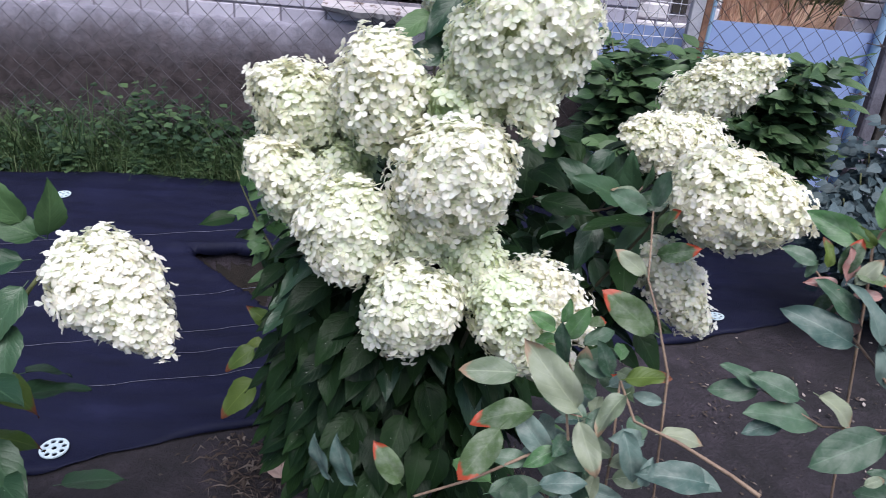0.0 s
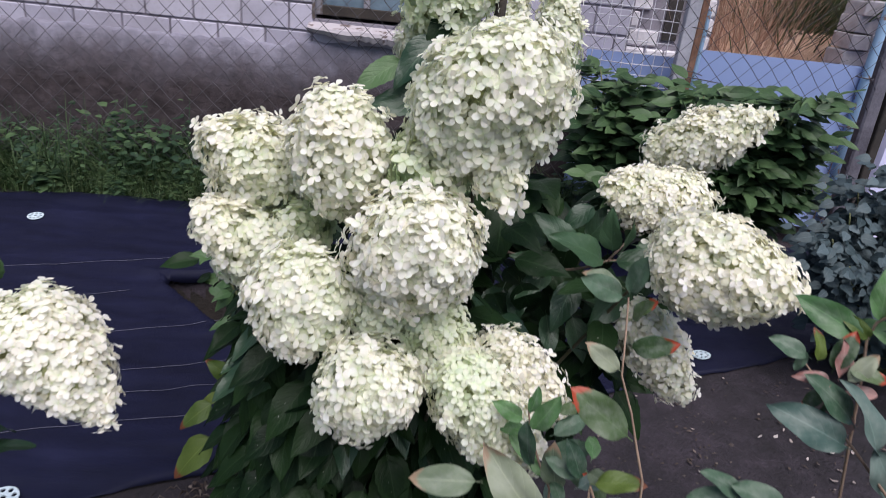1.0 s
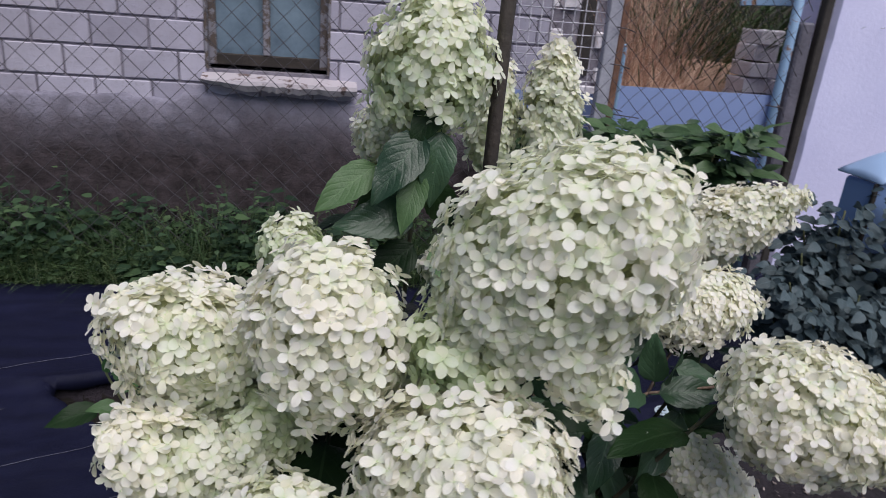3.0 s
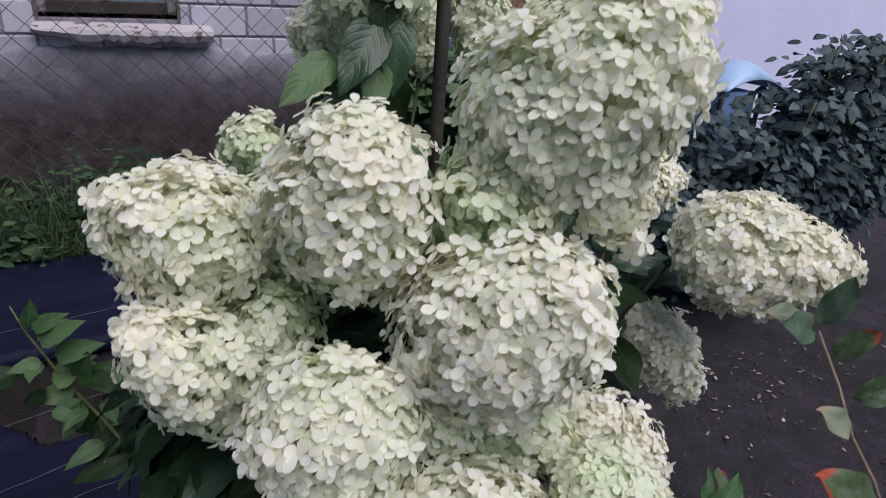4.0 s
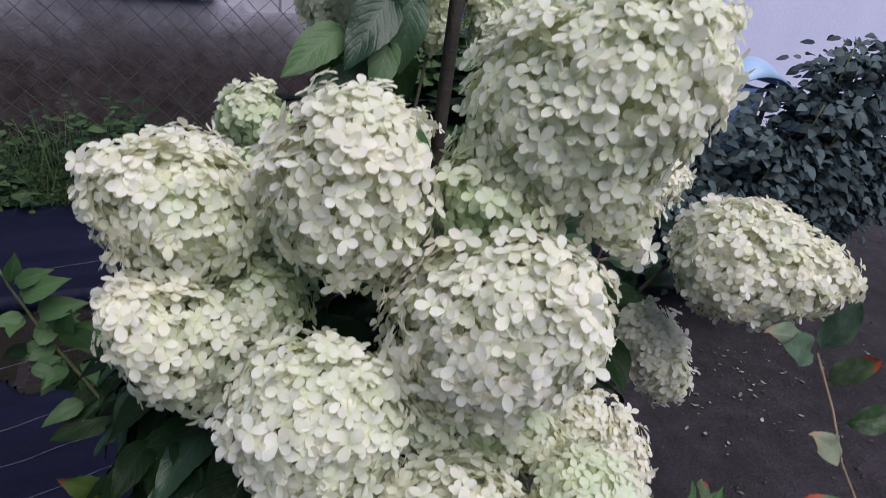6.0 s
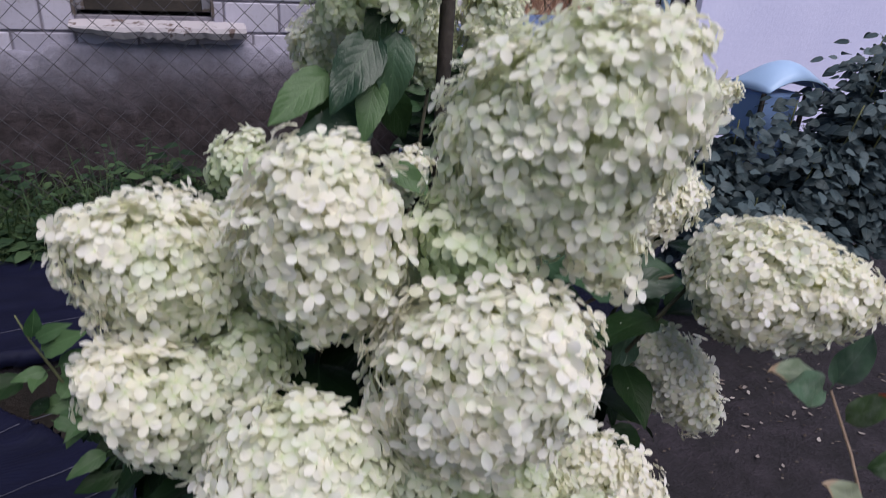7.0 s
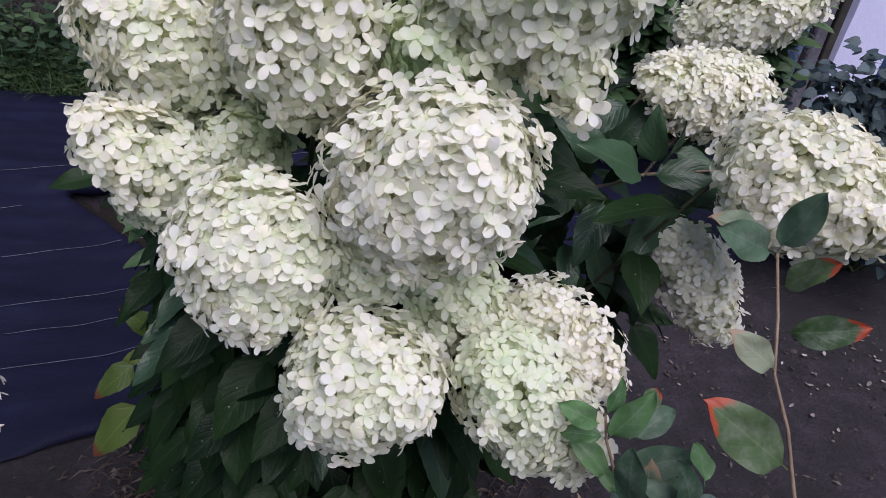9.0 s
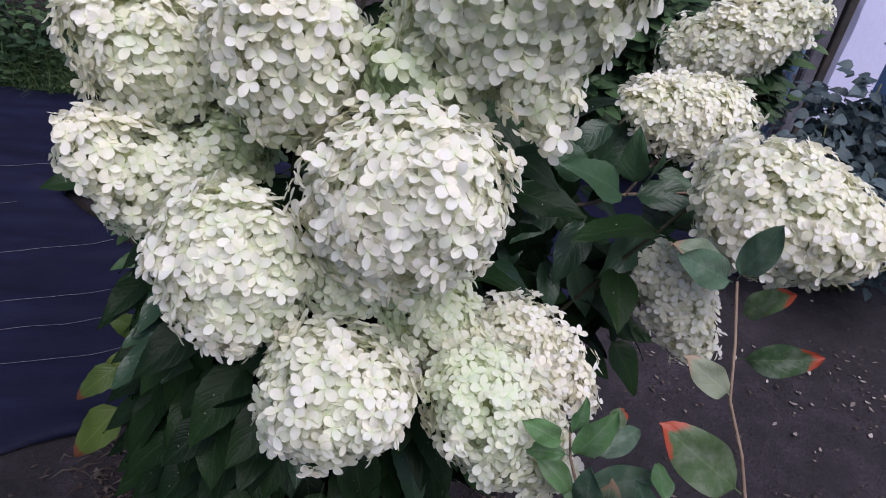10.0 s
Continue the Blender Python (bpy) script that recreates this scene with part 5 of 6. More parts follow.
def build_side_hydrangea():
    bush = thing("hydrangea_bush", (-0.60, 0.98, 0), "young hydrangea with one white drooping flower head", "hydrangea")
    rng = random.Random(8)
    flower_head(bush, (-0.463, 1.092, 0.840), (-0.267, 0.993, 0.685), 0.092, 0.72, -0.05, 0.0160, 1.0, 300, True, "large pure white flower head leaning over")
    stem_to(bush, (-0.70, 1.05, 0), (-0.49, 1.11, 0.80), (-0.06, 0, 0.1), 0.007, 0.004)
    stem_to(bush, (-0.70, 1.05, 0), (-0.64, 1.02, 0.72), (-0.03, 0, 0.0), 0.007, 0.004)
    for p, d, n, sc in (((-0.51, 1.12, 0.82), (0.35, -0.25, 0.75), (0.7, -0.6, 0.1), 0.95), ((-0.51, 1.12, 0.82), (-0.6, -0.2, 0.35), (-0.1, -0.7, 0.7), 1.0),
                        ((-0.53, 1.10, 0.79), (-0.75, -0.3, -0.05), (-0.1, -0.6, 0.8), 1.0), ((-0.53, 1.08, 0.76), (-0.3, -0.55, -0.5), (-0.1, -0.8, 0.5), 1.0),
                        ((-0.54, 1.12, 0.84), (-0.2, -0.2, 0.5), (0, -0.8, 0.5), 0.9), ((-0.56, 1.06, 0.70), (0.1, -0.6, -0.6), (0, -0.8, 0.5), 1.0)):
        put_leaf((HYD_LIGHT * 2 if d[2] > 0 else HYD_MID)[rng.randrange(4)], bush, p, d, n, sc * 0.9)
    for k in range(40):
        a = rng.uniform(0, 6.28)
        z = rng.uniform(0.12, 0.70)
        out = Vector((math.cos(a), math.sin(a), 0))
        p = Vector((-0.70, 1.05, z)) + out * rng.uniform(0.02, 0.13)
        put_leaf(HYD_MID[rng.randrange(4)] if rng.random() < 0.85 else HYD_YELLOW[0], bush, p, out + Vector((0, 0, rng.uniform(-0.6, 0.3))), Vector((0, 0, 1)) + out * 0.4, rng.uniform(0.85, 1.25))


# ---------------- blueberry shoots ----------------
def twig(bush, points, r0, r1, foot=None):
    """A thin woody twig through points, from the ground where foot is given."""
    pts = [Vector(q) for q in points]
    if foot is not None:
        low, foot = pts[0], Vector(foot)
        pts = [foot, foot.lerp(low, 0.5) + Vector((0.01, -0.005, 0.03))] + pts
    n = len(pts)
    r0, r1 = r0 * 0.62, r1 * 0.66
    ob = new("twig", tube_mesh("twig", [q - bush.location for q in pts], [r0 + (r1 - r0) * i / (n - 1) for i in range(n)], TWIG, 7))
    ob.parent = bush


def berry_leaves(bush, rows, rng):
    for key, q, d, ln in rows:
        nrm = Vector((-0.25 + rng.uniform(-0.45, 0.45), -0.6 + rng.uniform(-0.25, 0.35), 0.75 + rng.uniform(-0.3, 0.3)))
        put_leaf(BERRY_KINDS[key][rng.randrange(2)], bush, q, d, nrm, ln / 0.066)


def filler_leaves(bush, a, b, count, rng, keys="ggtf", size=0.06):
    """Leaves set round a lower twig between two heights."""
    a, b = Vector(a), Vector(b)
    for k in range(count):
        q = a.lerp(b, (k + 0.5) / count)
        ang = k * 2.4
        d = Vector((math.cos(ang), math.sin(ang), rng.uniform(-0.1, 0.5)))
        berry_leaves(bush, [(keys[rng.randrange(len(keys))], q, d, size * rng.uniform(0.8, 1.2))], rng)


def build_blueberries():
    rng = random.Random(31)
    bush = thing("blueberry_bush", (0.47, 0.64, 0), "slender blueberry shoot with grey-green leaves and red withered tips", "blueberry", "blueberry bushes")
    twig(bush, [(0.389, 0.798, 1.067), (0.383, 0.765, 1.036), (0.379, 0.741, 1.006), (0.39, 0.72, 0.975), (0.397, 0.706, 0.947), (0.406, 0.691, 0.915)][::-1], 0.0026, 0.0016, (0.47, 0.64, 0))
    berry_leaves(bush, (
        ('g', (0.389, 0.799, 1.068), (0.04, -0.29, 0.96), 0.052),
        ('g', (0.387, 0.799, 1.065), (-0.89, -0.21, 0.44), 0.058),
        ('d', (0.386, 0.805, 1.073), (-0.91, 0.00, 0.40), 0.048),
        ('r', (0.392, 0.785, 1.046), (0.14, -0.53, 0.84), 0.047),
        ('r', (0.385, 0.759, 1.028), (0.67, -0.58, 0.46), 0.052),
        ('d', (0.379, 0.742, 1.009), (-0.78, -0.08, 0.62), 0.048),
        ('r', (0.393, 0.707, 0.951), (-0.80, 0.12, 0.59), 0.083),
    ), rng)
    filler_leaves(bush, (0.415, 0.617, 0.471), (0.409, 0.675, 0.828), 6, rng)
    tuft = thing("blueberry_bush", (0.37, 0.78, 0), "low blueberry tuft with fresh green leaves under the flowers", "blueberry", "blueberry bushes")
    twig(tuft, [(0.305, 0.801, 0.913), (0.311, 0.794, 0.884), (0.324, 0.783, 0.852), (0.34, 0.772, 0.822)][::-1], 0.0032, 0.0016, (0.37, 0.78, 0))
    berry_leaves(tuft, (
        ('f', (0.303, 0.798, 0.898), (-0.78, -0.22, 0.59), 0.046),
        ('f', (0.311, 0.794, 0.884), (0.36, -0.18, 0.92), 0.057),
        ('f', (0.307, 0.799, 0.905), (0.21, 0.00, 0.98), 0.035),
        ('f', (0.311, 0.795, 0.885), (-0.96, 0.27, -0.01), 0.037),
        ('g', (0.336, 0.801, 0.875), (0.87, 0.39, 0.31), 0.052),
        ('r', (0.343, 0.814, 0.898), (0.86, 0.51, 0.10), 0.039),
        ('g', (0.328, 0.788, 0.853), (0.69, -0.33, 0.64), 0.061),
        ('g', (0.353, 0.778, 0.868), (0.59, -0.41, -0.69), 0.049),
        ('d', (0.344, 0.754, 0.834), (-0.33, -0.15, 0.93), 0.067),
        ('r', (0.399, 0.74, 0.833), (-0.48, 0.00, 0.88), 0.051),
        ('f', (0.326, 0.794, 0.834), (-0.59, 0.20, 0.78), 0.050),
        ('f', (0.337, 0.783, 0.828), (-0.71, 0.32, 0.62), 0.032),
    ), rng)
    filler_leaves(tuft, (0.35, 0.739, 0.497), (0.345, 0.773, 0.802), 12, rng)
    front = thing("blueberry_bush", (0.33, 0.60, 0), "blueberry bush with mottled grey-green and red-tipped leaves", "blueberry", "blueberry bushes")
    twig(front, [(0.131, 0.606, 0.799), (0.192, 0.618, 0.816), (0.242, 0.63, 0.837), (0.286, 0.641, 0.855)][::-1], 0.0030, 0.0022)
    twig(front, [(0.475, 0.573, 0.856), (0.451, 0.594, 0.863), (0.406, 0.627, 0.873), (0.368, 0.659, 0.872), (0.359, 0.702, 0.894)], 0.0040, 0.0022)
    twig(front, [(0.293, 0.641, 0.858), (0.29, 0.654, 0.882), (0.304, 0.644, 0.886)], 0.003, 0.002, (0.33, 0.60, 0))
    twig(front, [(0.353, 0.664, 0.826), (0.359, 0.702, 0.892)], 0.003, 0.002, (0.34, 0.60, 0))
    berry_leaves(front, (
        ('d', (0.242, 0.673, 0.917), (-0.98, -0.15, 0.13), 0.068),
        ('g', (0.299, 0.717, 0.898), (-0.35, 0.00, 0.94), 0.055),
        ('d', (0.305, 0.644, 0.886), (-0.65, 0.11, 0.75), 0.093),
        ('d', (0.296, 0.636, 0.894), (0.22, -0.82, -0.53), 0.061),
        ('g', (0.358, 0.729, 0.876), (-0.32, 0.00, 0.95), 0.050),
        ('y', (0.361, 0.711, 0.889), (0.79, -0.36, 0.49), 0.055),
        ('d', (0.361, 0.673, 0.901), (-0.77, -0.52, -0.37), 0.057),
        ('t', (0.34, 0.623, 0.895), (0.26, -0.70, -0.66), 0.057),
        ('t', (0.276, 0.629, 0.838), (-0.63, 0.15, 0.76), 0.065),
        ('r', (0.261, 0.647, 0.889), (-0.99, -0.13, -0.04), 0.076),
        ('r', (0.22, 0.627, 0.886), (-0.62, -0.54, -0.57), 0.074),
        ('f', (0.285, 0.631, 0.855), (-0.88, -0.47, -0.10), 0.043),
    ) + (
        ('t', (0.426, 0.576, 0.864), (-0.92, -0.14, 0.37), 0.071),
        ('t', (0.356, 0.578, 0.853), (0.05, 0.00, 1.00), 0.032),
        ('t', (0.043, 0.632, 0.787), (-0.48, 0.00, 0.88), 0.060),
        ('t', (0.069, 0.632, 0.783), (-0.50, -0.16, 0.85), 0.062),
        ('r', (0.119, 0.633, 0.786), (-0.50, 0.00, 0.87), 0.060),
        ('t', (0.252, 0.59, 0.839), (0.91, -0.20, 0.38), 0.051),
        ('t', (0.41, 0.686, 0.878), (-0.95, 0.29, 0.08), 0.035),
    ), rng)
    filler_leaves(front, (0.309, 0.575, 0.472), (0.305, 0.636, 0.825), 16, rng, "gtdg")
    filler_leaves(front, (0.16, 0.593, 0.665), (0.351, 0.642, 0.81), 14, rng, "gtdg")
    filler_leaves(front, (0.199, 0.615, 0.792), (0.328, 0.661, 0.875), 10, rng, "gtgf", 0.055)
    filler_leaves(front, (0.31, 0.70, 0.78), (0.37, 0.74, 0.90), 12, rng, "dgtgf", 0.040)
    filler_leaves(front, (0.26, 0.64, 0.74), (0.40, 0.66, 0.86), 14, rng, "dggt", 0.044)
    low = thing("blueberry_bush", (0.66, 0.60, 0), "low spreading blueberry branch with broad green leaves", "blueberry", "blueberry bushes")
    twig(low, [(0.675, 0.594, 0.91), (0.644, 0.615, 0.914), (0.608, 0.635, 0.898), (0.575, 0.655, 0.883), (0.54, 0.668, 0.897), (0.514, 0.681, 0.907)], 0.0032, 0.0016, (0.74, 0.58, 0))
    berry_leaves(low, (
        ('g', (0.514, 0.681, 0.907), (-0.98, 0.17, -0.14), 0.057),
        ('g', (0.514, 0.681, 0.907), (-0.80, 0.19, 0.57), 0.053),
        ('g', (0.555, 0.668, 0.906), (-0.92, 0.15, 0.37), 0.065),
        ('g', (0.576, 0.655, 0.882), (-0.95, 0.00, 0.31), 0.086),
        ('d', (0.554, 0.66, 0.924), (0.88, -0.32, -0.35), 0.063),
        ('g', (0.628, 0.625, 0.904), (-0.92, -0.22, -0.34), 0.093),
        ('t', (0.535, 0.658, 0.883), (-0.98, -0.21, -0.07), 0.048),
        ('g', (0.643, 0.615, 0.918), (-0.84, 0.00, 0.55), 0.034),
        ('g', (0.641, 0.593, 0.869), (-0.67, 0.00, 0.74), 0.033),
        ('d', (0.592, 0.595, 0.856), (0.87, 0.00, 0.48), 0.026),
    ), rng)
    filler_leaves(low, (0.657, 0.549, 0.491), (0.675, 0.591, 0.853), 10, rng)
    right = thing("blueberry_bush", (0.80, 0.68, 0), "tall blueberry bush with blue-green leaves, some blushed red", "blueberry", "blueberry bushes")
    twig(right, [(0.576, 0.793, 1.031), (0.605, 0.772, 1.0), (0.628, 0.752, 0.958), (0.648, 0.73, 0.937), (0.69, 0.704, 0.891), (0.728, 0.68, 0.857)][::-1], 0.0038, 0.0016, (0.82, 0.68, 0))
    twig(right, [(0.707, 0.765, 1.134), (0.68, 0.776, 1.1), (0.664, 0.795, 1.063), (0.66, 0.794, 1.042), (0.662, 0.781, 0.996)][::-1], 0.0030, 0.0022, (0.78, 0.72, 0))
    berry_leaves(right, (
        ('t', (0.642, 0.731, 0.94), (-0.89, 0.11, 0.44), 0.093),
        ('g', (0.645, 0.742, 0.961), (-0.66, 0.13, 0.74), 0.076),
        ('t', (0.661, 0.719, 0.936), (-0.23, 0.12, 0.97), 0.085),
        ('t', (0.65, 0.722, 0.961), (0.55, -0.24, -0.80), 0.083),
        ('r', (0.614, 0.767, 1.012), (0.20, 0.00, 0.98), 0.051),
        ('r', (0.624, 0.767, 1.022), (0.90, -0.44, -0.04), 0.045),
        ('r', (0.618, 0.766, 0.993), (-0.69, 0.00, -0.72), 0.037),
        ('g', (0.596, 0.78, 1.021), (-0.91, 0.21, 0.35), 0.047),
        ('g', (0.592, 0.781, 1.03), (-0.36, 0.00, -0.93), 0.027),
        ('y', (0.604, 0.779, 1.016), (-0.09, 0.00, 1.00), 0.036),
        ('g', (0.686, 0.695, 0.896), (0.04, -0.49, 0.87), 0.061),
        ('r', (0.621, 0.755, 0.988), (-0.23, -0.00, -0.97), 0.035),
    ) + (
        ('f', (0.661, 0.794, 1.04), (-0.88, 0.13, 0.46), 0.078),
        ('f', (0.666, 0.794, 1.06), (-0.13, -0.00, 0.99), 0.062),
        ('t', (0.665, 0.794, 1.052), (0.90, -0.37, -0.22), 0.054),
        ('g', (0.675, 0.785, 1.083), (0.68, -0.27, 0.68), 0.037),
        ('g', (0.668, 0.785, 1.075), (0.82, -0.57, -0.03), 0.035),
        ('y', (0.664, 0.793, 1.041), (-0.77, 0.00, 0.64), 0.041),
        ('p', (0.624, 0.766, 1.004), (-0.10, -0.10, 0.95), 0.046),
        ('p', (0.62, 0.766, 0.999), (-0.85, -0.10, 0.30), 0.040),
        ('p', (0.628, 0.76, 0.995), (0.80, -0.20, 0.15), 0.036),
        ('p', (0.622, 0.76, 0.985), (-0.45, -0.20, -0.80), 0.042),
        ('p', (0.631, 0.754, 0.977), (0.30, -0.30, -0.60), 0.034),
        ('d', (0.628, 0.761, 1.004), (0.45, -0.10, 0.80), 0.044),
    ), rng)
    filler_leaves(right, (0.732, 0.637, 0.526), (0.731, 0.68, 0.851), 12, rng)
    filler_leaves(right, (0.705, 0.76, 1.022), (0.707, 0.765, 1.133), 7, rng)


# ---------------- other shrubs ----------------
def compound_shrub(name, foot, canes, leaflets, material, label, category, seed, n_leaf, leaflet_scale, per=5, low=0.25, single=240, lift=-0.2, facing=-0.35):
    """Canes with compound leaves; the outermost leaflets are parts, the rest one mass."""
    rng = random.Random(seed)
    bush = thing(name, foot, label, category)
    foot = Vector(foot)
    todo = []
    for tip in canes:
        tip = Vector(tip)
        sag = Vector(((tip.x - foot.x) * 0.2, (tip.y - foot.y) * 0.2, 0.05))
        st = foot + Vector((rng.uniform(-0.08, 0.08), rng.uniform(-0.08, 0.08), 0))
        stem_to(bush, st, tip, sag, 0.006, 0.003, "cane")
        pts = bent(st, tip, sag, 20)
        for k in range(n_leaf):
            i = min(19, int(20 * (low + (1 - low) * rng.random() ** 0.7)))
            q = pts[i]
            a = rng.uniform(0, 6.28)
            out = Vector((math.cos(a), math.sin(a), rng.uniform(-0.35, 0.5))).normalized()
            ax = out * rng.uniform(0.06, 0.16)
            side = out.cross(Vector((0, 0, 1))).normalized()
            nrm = Vector((rng.uniform(-0.35, 0.35), facing + rng.uniform(-0.3, 0.3), 1)) + out * 0.5
            for m in range(per):
                s = 0.40 + 0.60 * (m // 2) / max(1, (per - 1) // 2)
                dirn = out if m == per - 1 else (side * (1 if m % 2 else -1) + out * 0.5)
                todo.append((q + ax * (1.0 if m == per - 1 else s), dirn + Vector((0, 0, lift)), nrm, leaflet_scale * rng.uniform(0.7, 1.2), rng.randrange(len(leaflets))))
    todo.sort(key=lambda w: w[0].y)
    for q, d, nrm, sc, w in todo[:single]:
        put_leaf(leaflets[w], bush, q, d, nrm, sc, "leaflet")
    geo = []
    for me in leaflets:
        co = np.empty(len(me.vertices) * 3)
        me.vertices.foreach_get("co", co)
        geo.append((co.reshape(-1, 3), [tuple(f.vertices) for f in me.polygons]))
    uvs = []
    for me in leaflets:
        u = np.zeros((len(me.vertices), 2))
        for lp, dat in zip(me.loops, me.uv_layers[0].data):
            u[lp.vertex_index] = dat.uv
        uvs.append(u)
    V, Fc, U, n = [], [], [], 0
    for q, d, nrm, sc, w in todo[single:]:
        co, fc = geo[w]
        V.append(co * sc @ np.array(frame_of(d, nrm)).T + np.array(q - foot))
        Fc += [tuple(n + k for k in f) for f in fc]
        U.append(uvs[w])
        n += len(co)
    if V:
        ob = part("foliage", mesh_of("foliage", np.concatenate(V), Fc, np.concatenate(U), materials=(material,)), material, bush)
        ob["kind"] = "stuff"
    return bush


def build_shrubs():
    rng = random.Random(41)
    tips = []
    for k in range(54):
        x = 1.64 + 1.46 * k / 53
        top = min(1.10, 0.66 + 0.50 * (x - 1.64) - 0.04 * math.sin(9 * x)) - (0.13 if 1.90 < x < 2.12 else 0.0)
        tips.append((x, 2.36 + rng.uniform(-0.22, 0.22), top * (1.0 - 0.4 * (k % 3) / 2) + rng.uniform(-0.03, 0.04)))
    tips += [(2.40, 2.3, 1.14), (2.5, 2.3, 1.10), (2.7, 2.35, 1.12), (2.9, 2.4, 1.12), (3.05, 2.4, 1.10)]
    compound_shrub("raspberry_bush", (2.15, 2.5, 0), tips, ROSEL, ROSE, "dense dusky blue-green raspberry bush against the whitewashed wall", "raspberry", 42, 62, 0.68, 3, 0.15, 280, -0.3, -1.2)
    pe = [(1.00 + 0.92 * k / 25, 3.34 + rng.uniform(-0.3, 0.22), 0.80 + 0.12 * math.sin(k * 1.9) + rng.uniform(-0.05, 0.05)) for k in range(26)]
    pe += [(1.10 + 0.17 * k, 3.1 + 0.05 * (k % 2), 0.55) for k in range(6)]
    compound_shrub("peony_bush", (1.55, 3.42, 0), pe, PEONYL, PEONY, "leafy green peony bush in front of the blue sheet", "peony", 43, 44, 0.95, 5, 0.2, 240, 0.05, -0.7)


def build_blue_box():
    b = thing("water_stand", (2.28, 2.66, 0), "pale blue painted metal stand with a domed lid among the raspberries", "water stand")
    o = -Vector(b.location)

    def add(name, bm, mat, label="", smooth=False):
        bm.transform(Matrix.Translation(o))
        return part(name, bm, mat, b, label, smooth)
    add("body", box(2.135, 2.345, 2.58, 2.74, 0.0, 0.895, 0.01), STAND_BLUE, "blue painted upright body")
    for x in (2.128, 2.352):
        add("edge_bar", box(x - 0.008, x + 0.008, 2.562, 2.578, 0.0, 0.900, 0.002), DARK, "dark edge bar")
    # shallow dome: an arch along x that also slopes to front and back
    verts, faces = [], []
    nx, ny = 16, 8
    for i in range(nx + 1):
        u = 2 * i / nx - 1
        for j in range(ny + 1):
            w = 2 * j / ny - 1
            h = 0.110 * math.cos(u * math.pi / 2) ** 0.8 * (1 - 0.55 * w * w)
            verts.append((2.297 + 0.172 * u + o.x, 2.66 + 0.115 * w + o.y, 0.906 + h))
    for i in range(nx):
        for j in range(ny):
            a = i * (ny + 1) + j
            faces.append((a, a + ny + 1, a + ny + 2, a + 1))
    lid = part("lid", mesh_of("lid", verts, faces, materials=(SKY_BLUE,)), SKY_BLUE, b, "domed pale blue lid")
    lid.modifiers.new("thick", "SOLIDIFY").thickness = 0.006


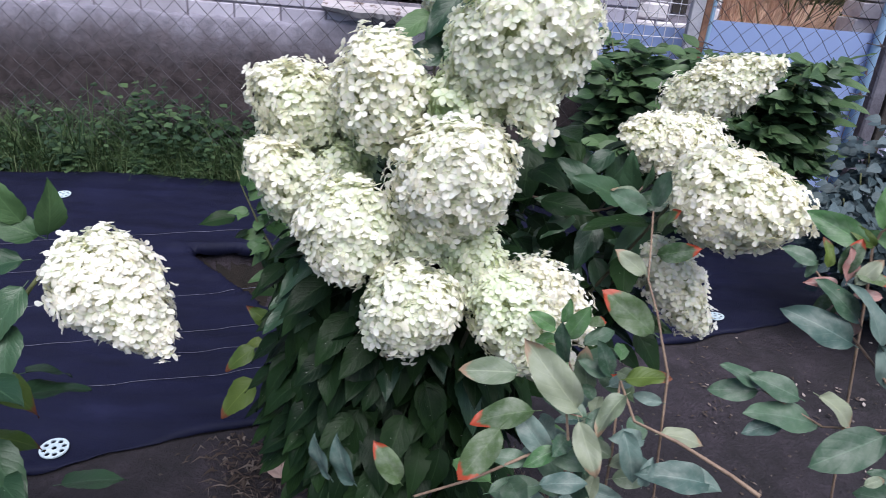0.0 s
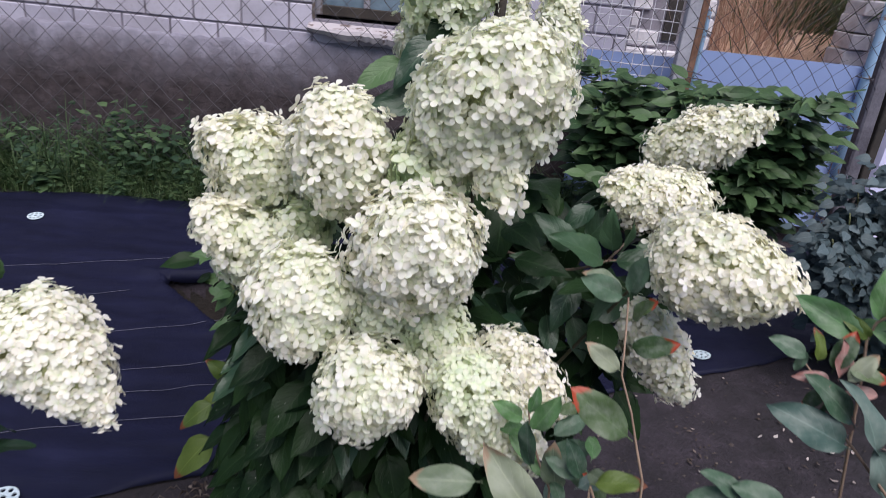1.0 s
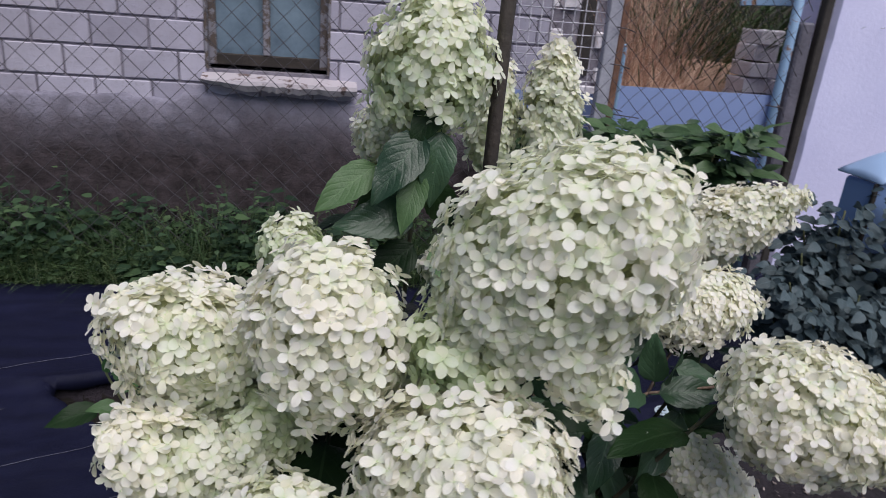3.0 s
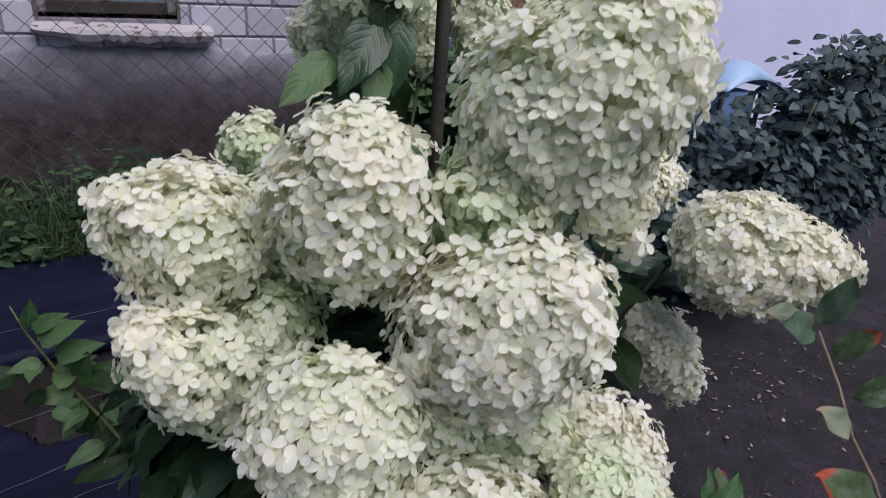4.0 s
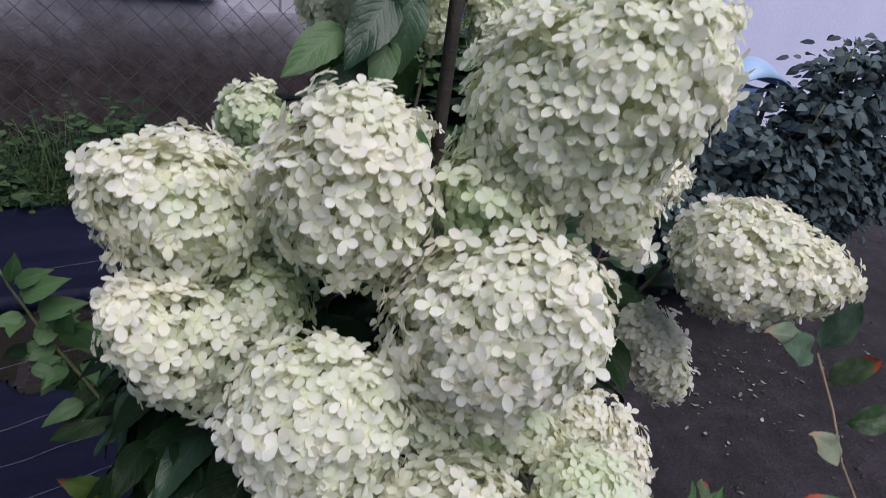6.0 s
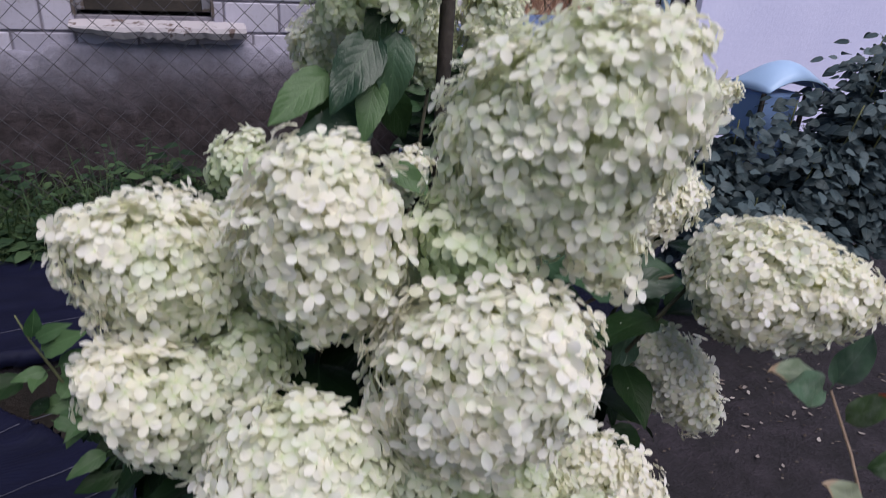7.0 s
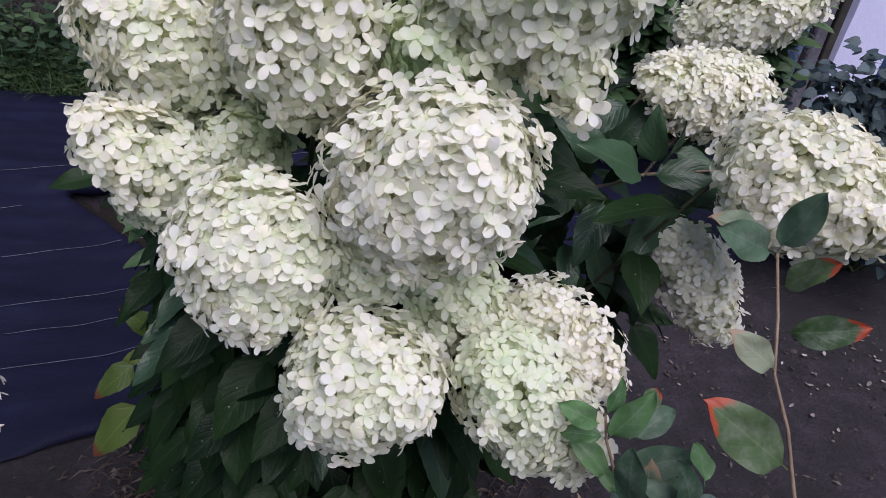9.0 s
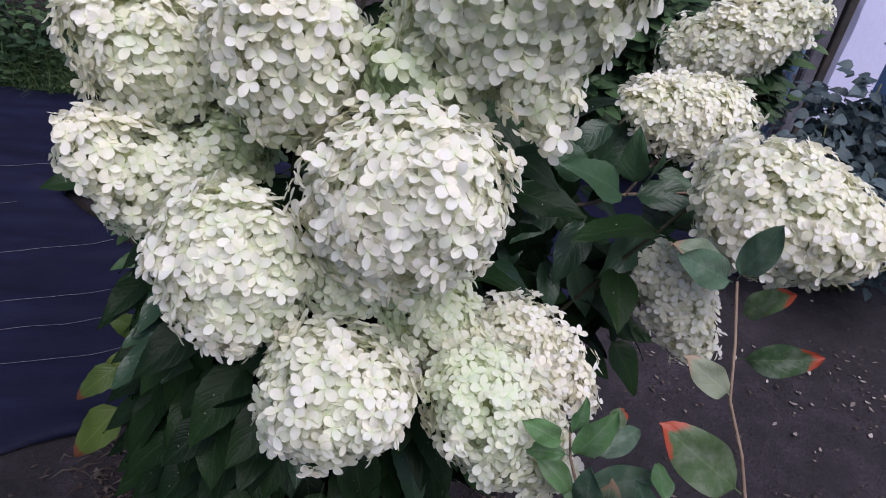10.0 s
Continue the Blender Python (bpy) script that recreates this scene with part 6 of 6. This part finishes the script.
def build_weeds():
    blades("grass_strip", GRASS, 4600, lambda r: (r.uniform(-3.3, 1.2), 3.62 + 0.4 * r.random() ** 1.3), (0.08, 0.42), (0.3, 1.3), 51, 0.005, "tangled grass growing along the foot of the wall", "grass", 4)
    blades("fabric_edge_grass", GRASS_LIGHT, 2600, lambda r: (r.uniform(-3.3, 1.0), 3.56 + 0.20 * r.random() ** 1.5), (0.05, 0.30), (0.5, 1.7), 57, 0.0028, "pale fresh grass blades along the fabric edge", "grass", 4)
    rng = random.Random(52)
    v, f = [], []

    def leaflet(p, d, nrm, ln, w):
        m = frame_of(d, nrm)
        n = len(v)
        for s, q in ((0, 0), (0.35, -1), (0.35, 1), (0.7, -0.75), (0.7, 0.75), (1, 0)):
            v.append(Vector(p) + m @ Vector((q * w, s * ln, -0.25 * ln * s * s + 0.15 * abs(q) * w)))
        f.extend([(n, n + 2, n + 1), (n + 1, n + 2, n + 4, n + 3), (n + 3, n + 4, n + 5)])
    clumps = [(rng.uniform(-3.2, 1.25), 3.60 + 0.38 * rng.random(), 0.10 + 0.42 * rng.random() ** 1.8, rng.uniform(0.6, 1.9)) for k in range(90)]
    for k in range(900):
        cx, cy, ch, grow = clumps[k % 90]
        x, y = cx + rng.gauss(0, 0.07), min(4.0, cy + rng.gauss(0, 0.05))
        h = ch * rng.uniform(0.55, 1.05)
        lean = Vector((rng.uniform(-0.25, 0.25), rng.uniform(-0.3, 0.1), 1))
        big = rng.random() < 0.4
        leaflet(Vector((x, y, 0)), lean, Vector((0, -1, 0)), h * 1.1, 0.003)
        for i in range(10):
            s = 0.25 + 0.75 * i / 9
            p = Vector((x, y, 0)) + lean * h * s
            a = i * 2.4
            d = Vector((math.cos(a), math.sin(a), rng.uniform(-0.3, 0.4)))
            ln = grow * (rng.uniform(0.03, 0.06) if big else rng.uniform(0.015, 0.035))
            leaflet(p, d, Vector((0, -0.3, 1)), ln, ln * (0.36 if big else 0.22))
    ob = new("weed_patch", mesh_of("weed_patch", v, f, materials=(WEED,)))
    tagged(ob, "leafy green weeds growing between fabric and wall", "weeds", kind="stuff")


def build_fallen_leaf():
    me = leaf_mesh("fallen_leaf", DRY_LEAF, 0.085, 0.055, 0.1, 0.4, 0.03, 0.3, 1.2, 91)
    ob = new("fallen_leaf", me)
    ob.matrix_world = Matrix.Translation((-0.185, 1.42, 0.022 + soil_height(-0.185, 1.42))) @ Matrix.Rotation(radians(40), 4, "Z")
    tagged(ob, "curled pale pinkish dry leaf lying on the soil", "fallen leaf")


build_fallen_leaf()
build_hydrangea()
build_side_hydrangea()
build_blueberries()
build_shrubs()
build_blue_box()
build_weeds()


# ---------------- bricks ----------------
def build_bricks():
    cache = {}
    x0, x1, z0, z1 = WIN
    for r in range(15):
        z = 0.782 + r * ROW
        x = -0.73 - 0.26 * 11 + (0.13 if r % 2 else 0.0)
        while x < 1.28:
            a, b = max(x, -4.1), min(x + 0.26, 1.29)
            spans = [(a, b)]
            if z + ROW > z0 and z < z1:
                spans = [(p, q) for p, q in ((a, min(b, x0 + 0.008)), (max(a, x1 - 0.008), b))]
            for p, q in spans:
                w = round(q - p - 0.010, 3)
                if w < 0.02:
                    continue
                if w not in cache:
                    bm = box(0, w, 0, 0.05, 0, ROW - 0.010, 0.005)
                    me = bpy.data.meshes.new("brick")
                    bm.to_mesh(me)
                    bm.free()
                    me.materials.append(BRICK)
                    cache[w] = me
                ob = new("brick", cache[w])
                ob.parent = HOUSE
                jog = 0.003 * noise.noise(Vector((p * 9, z * 9, 0)))
                ob.location = (p + 0.005, WALL_Y + 0.002 + jog, z + 0.005)
            x += 0.26


build_bricks()
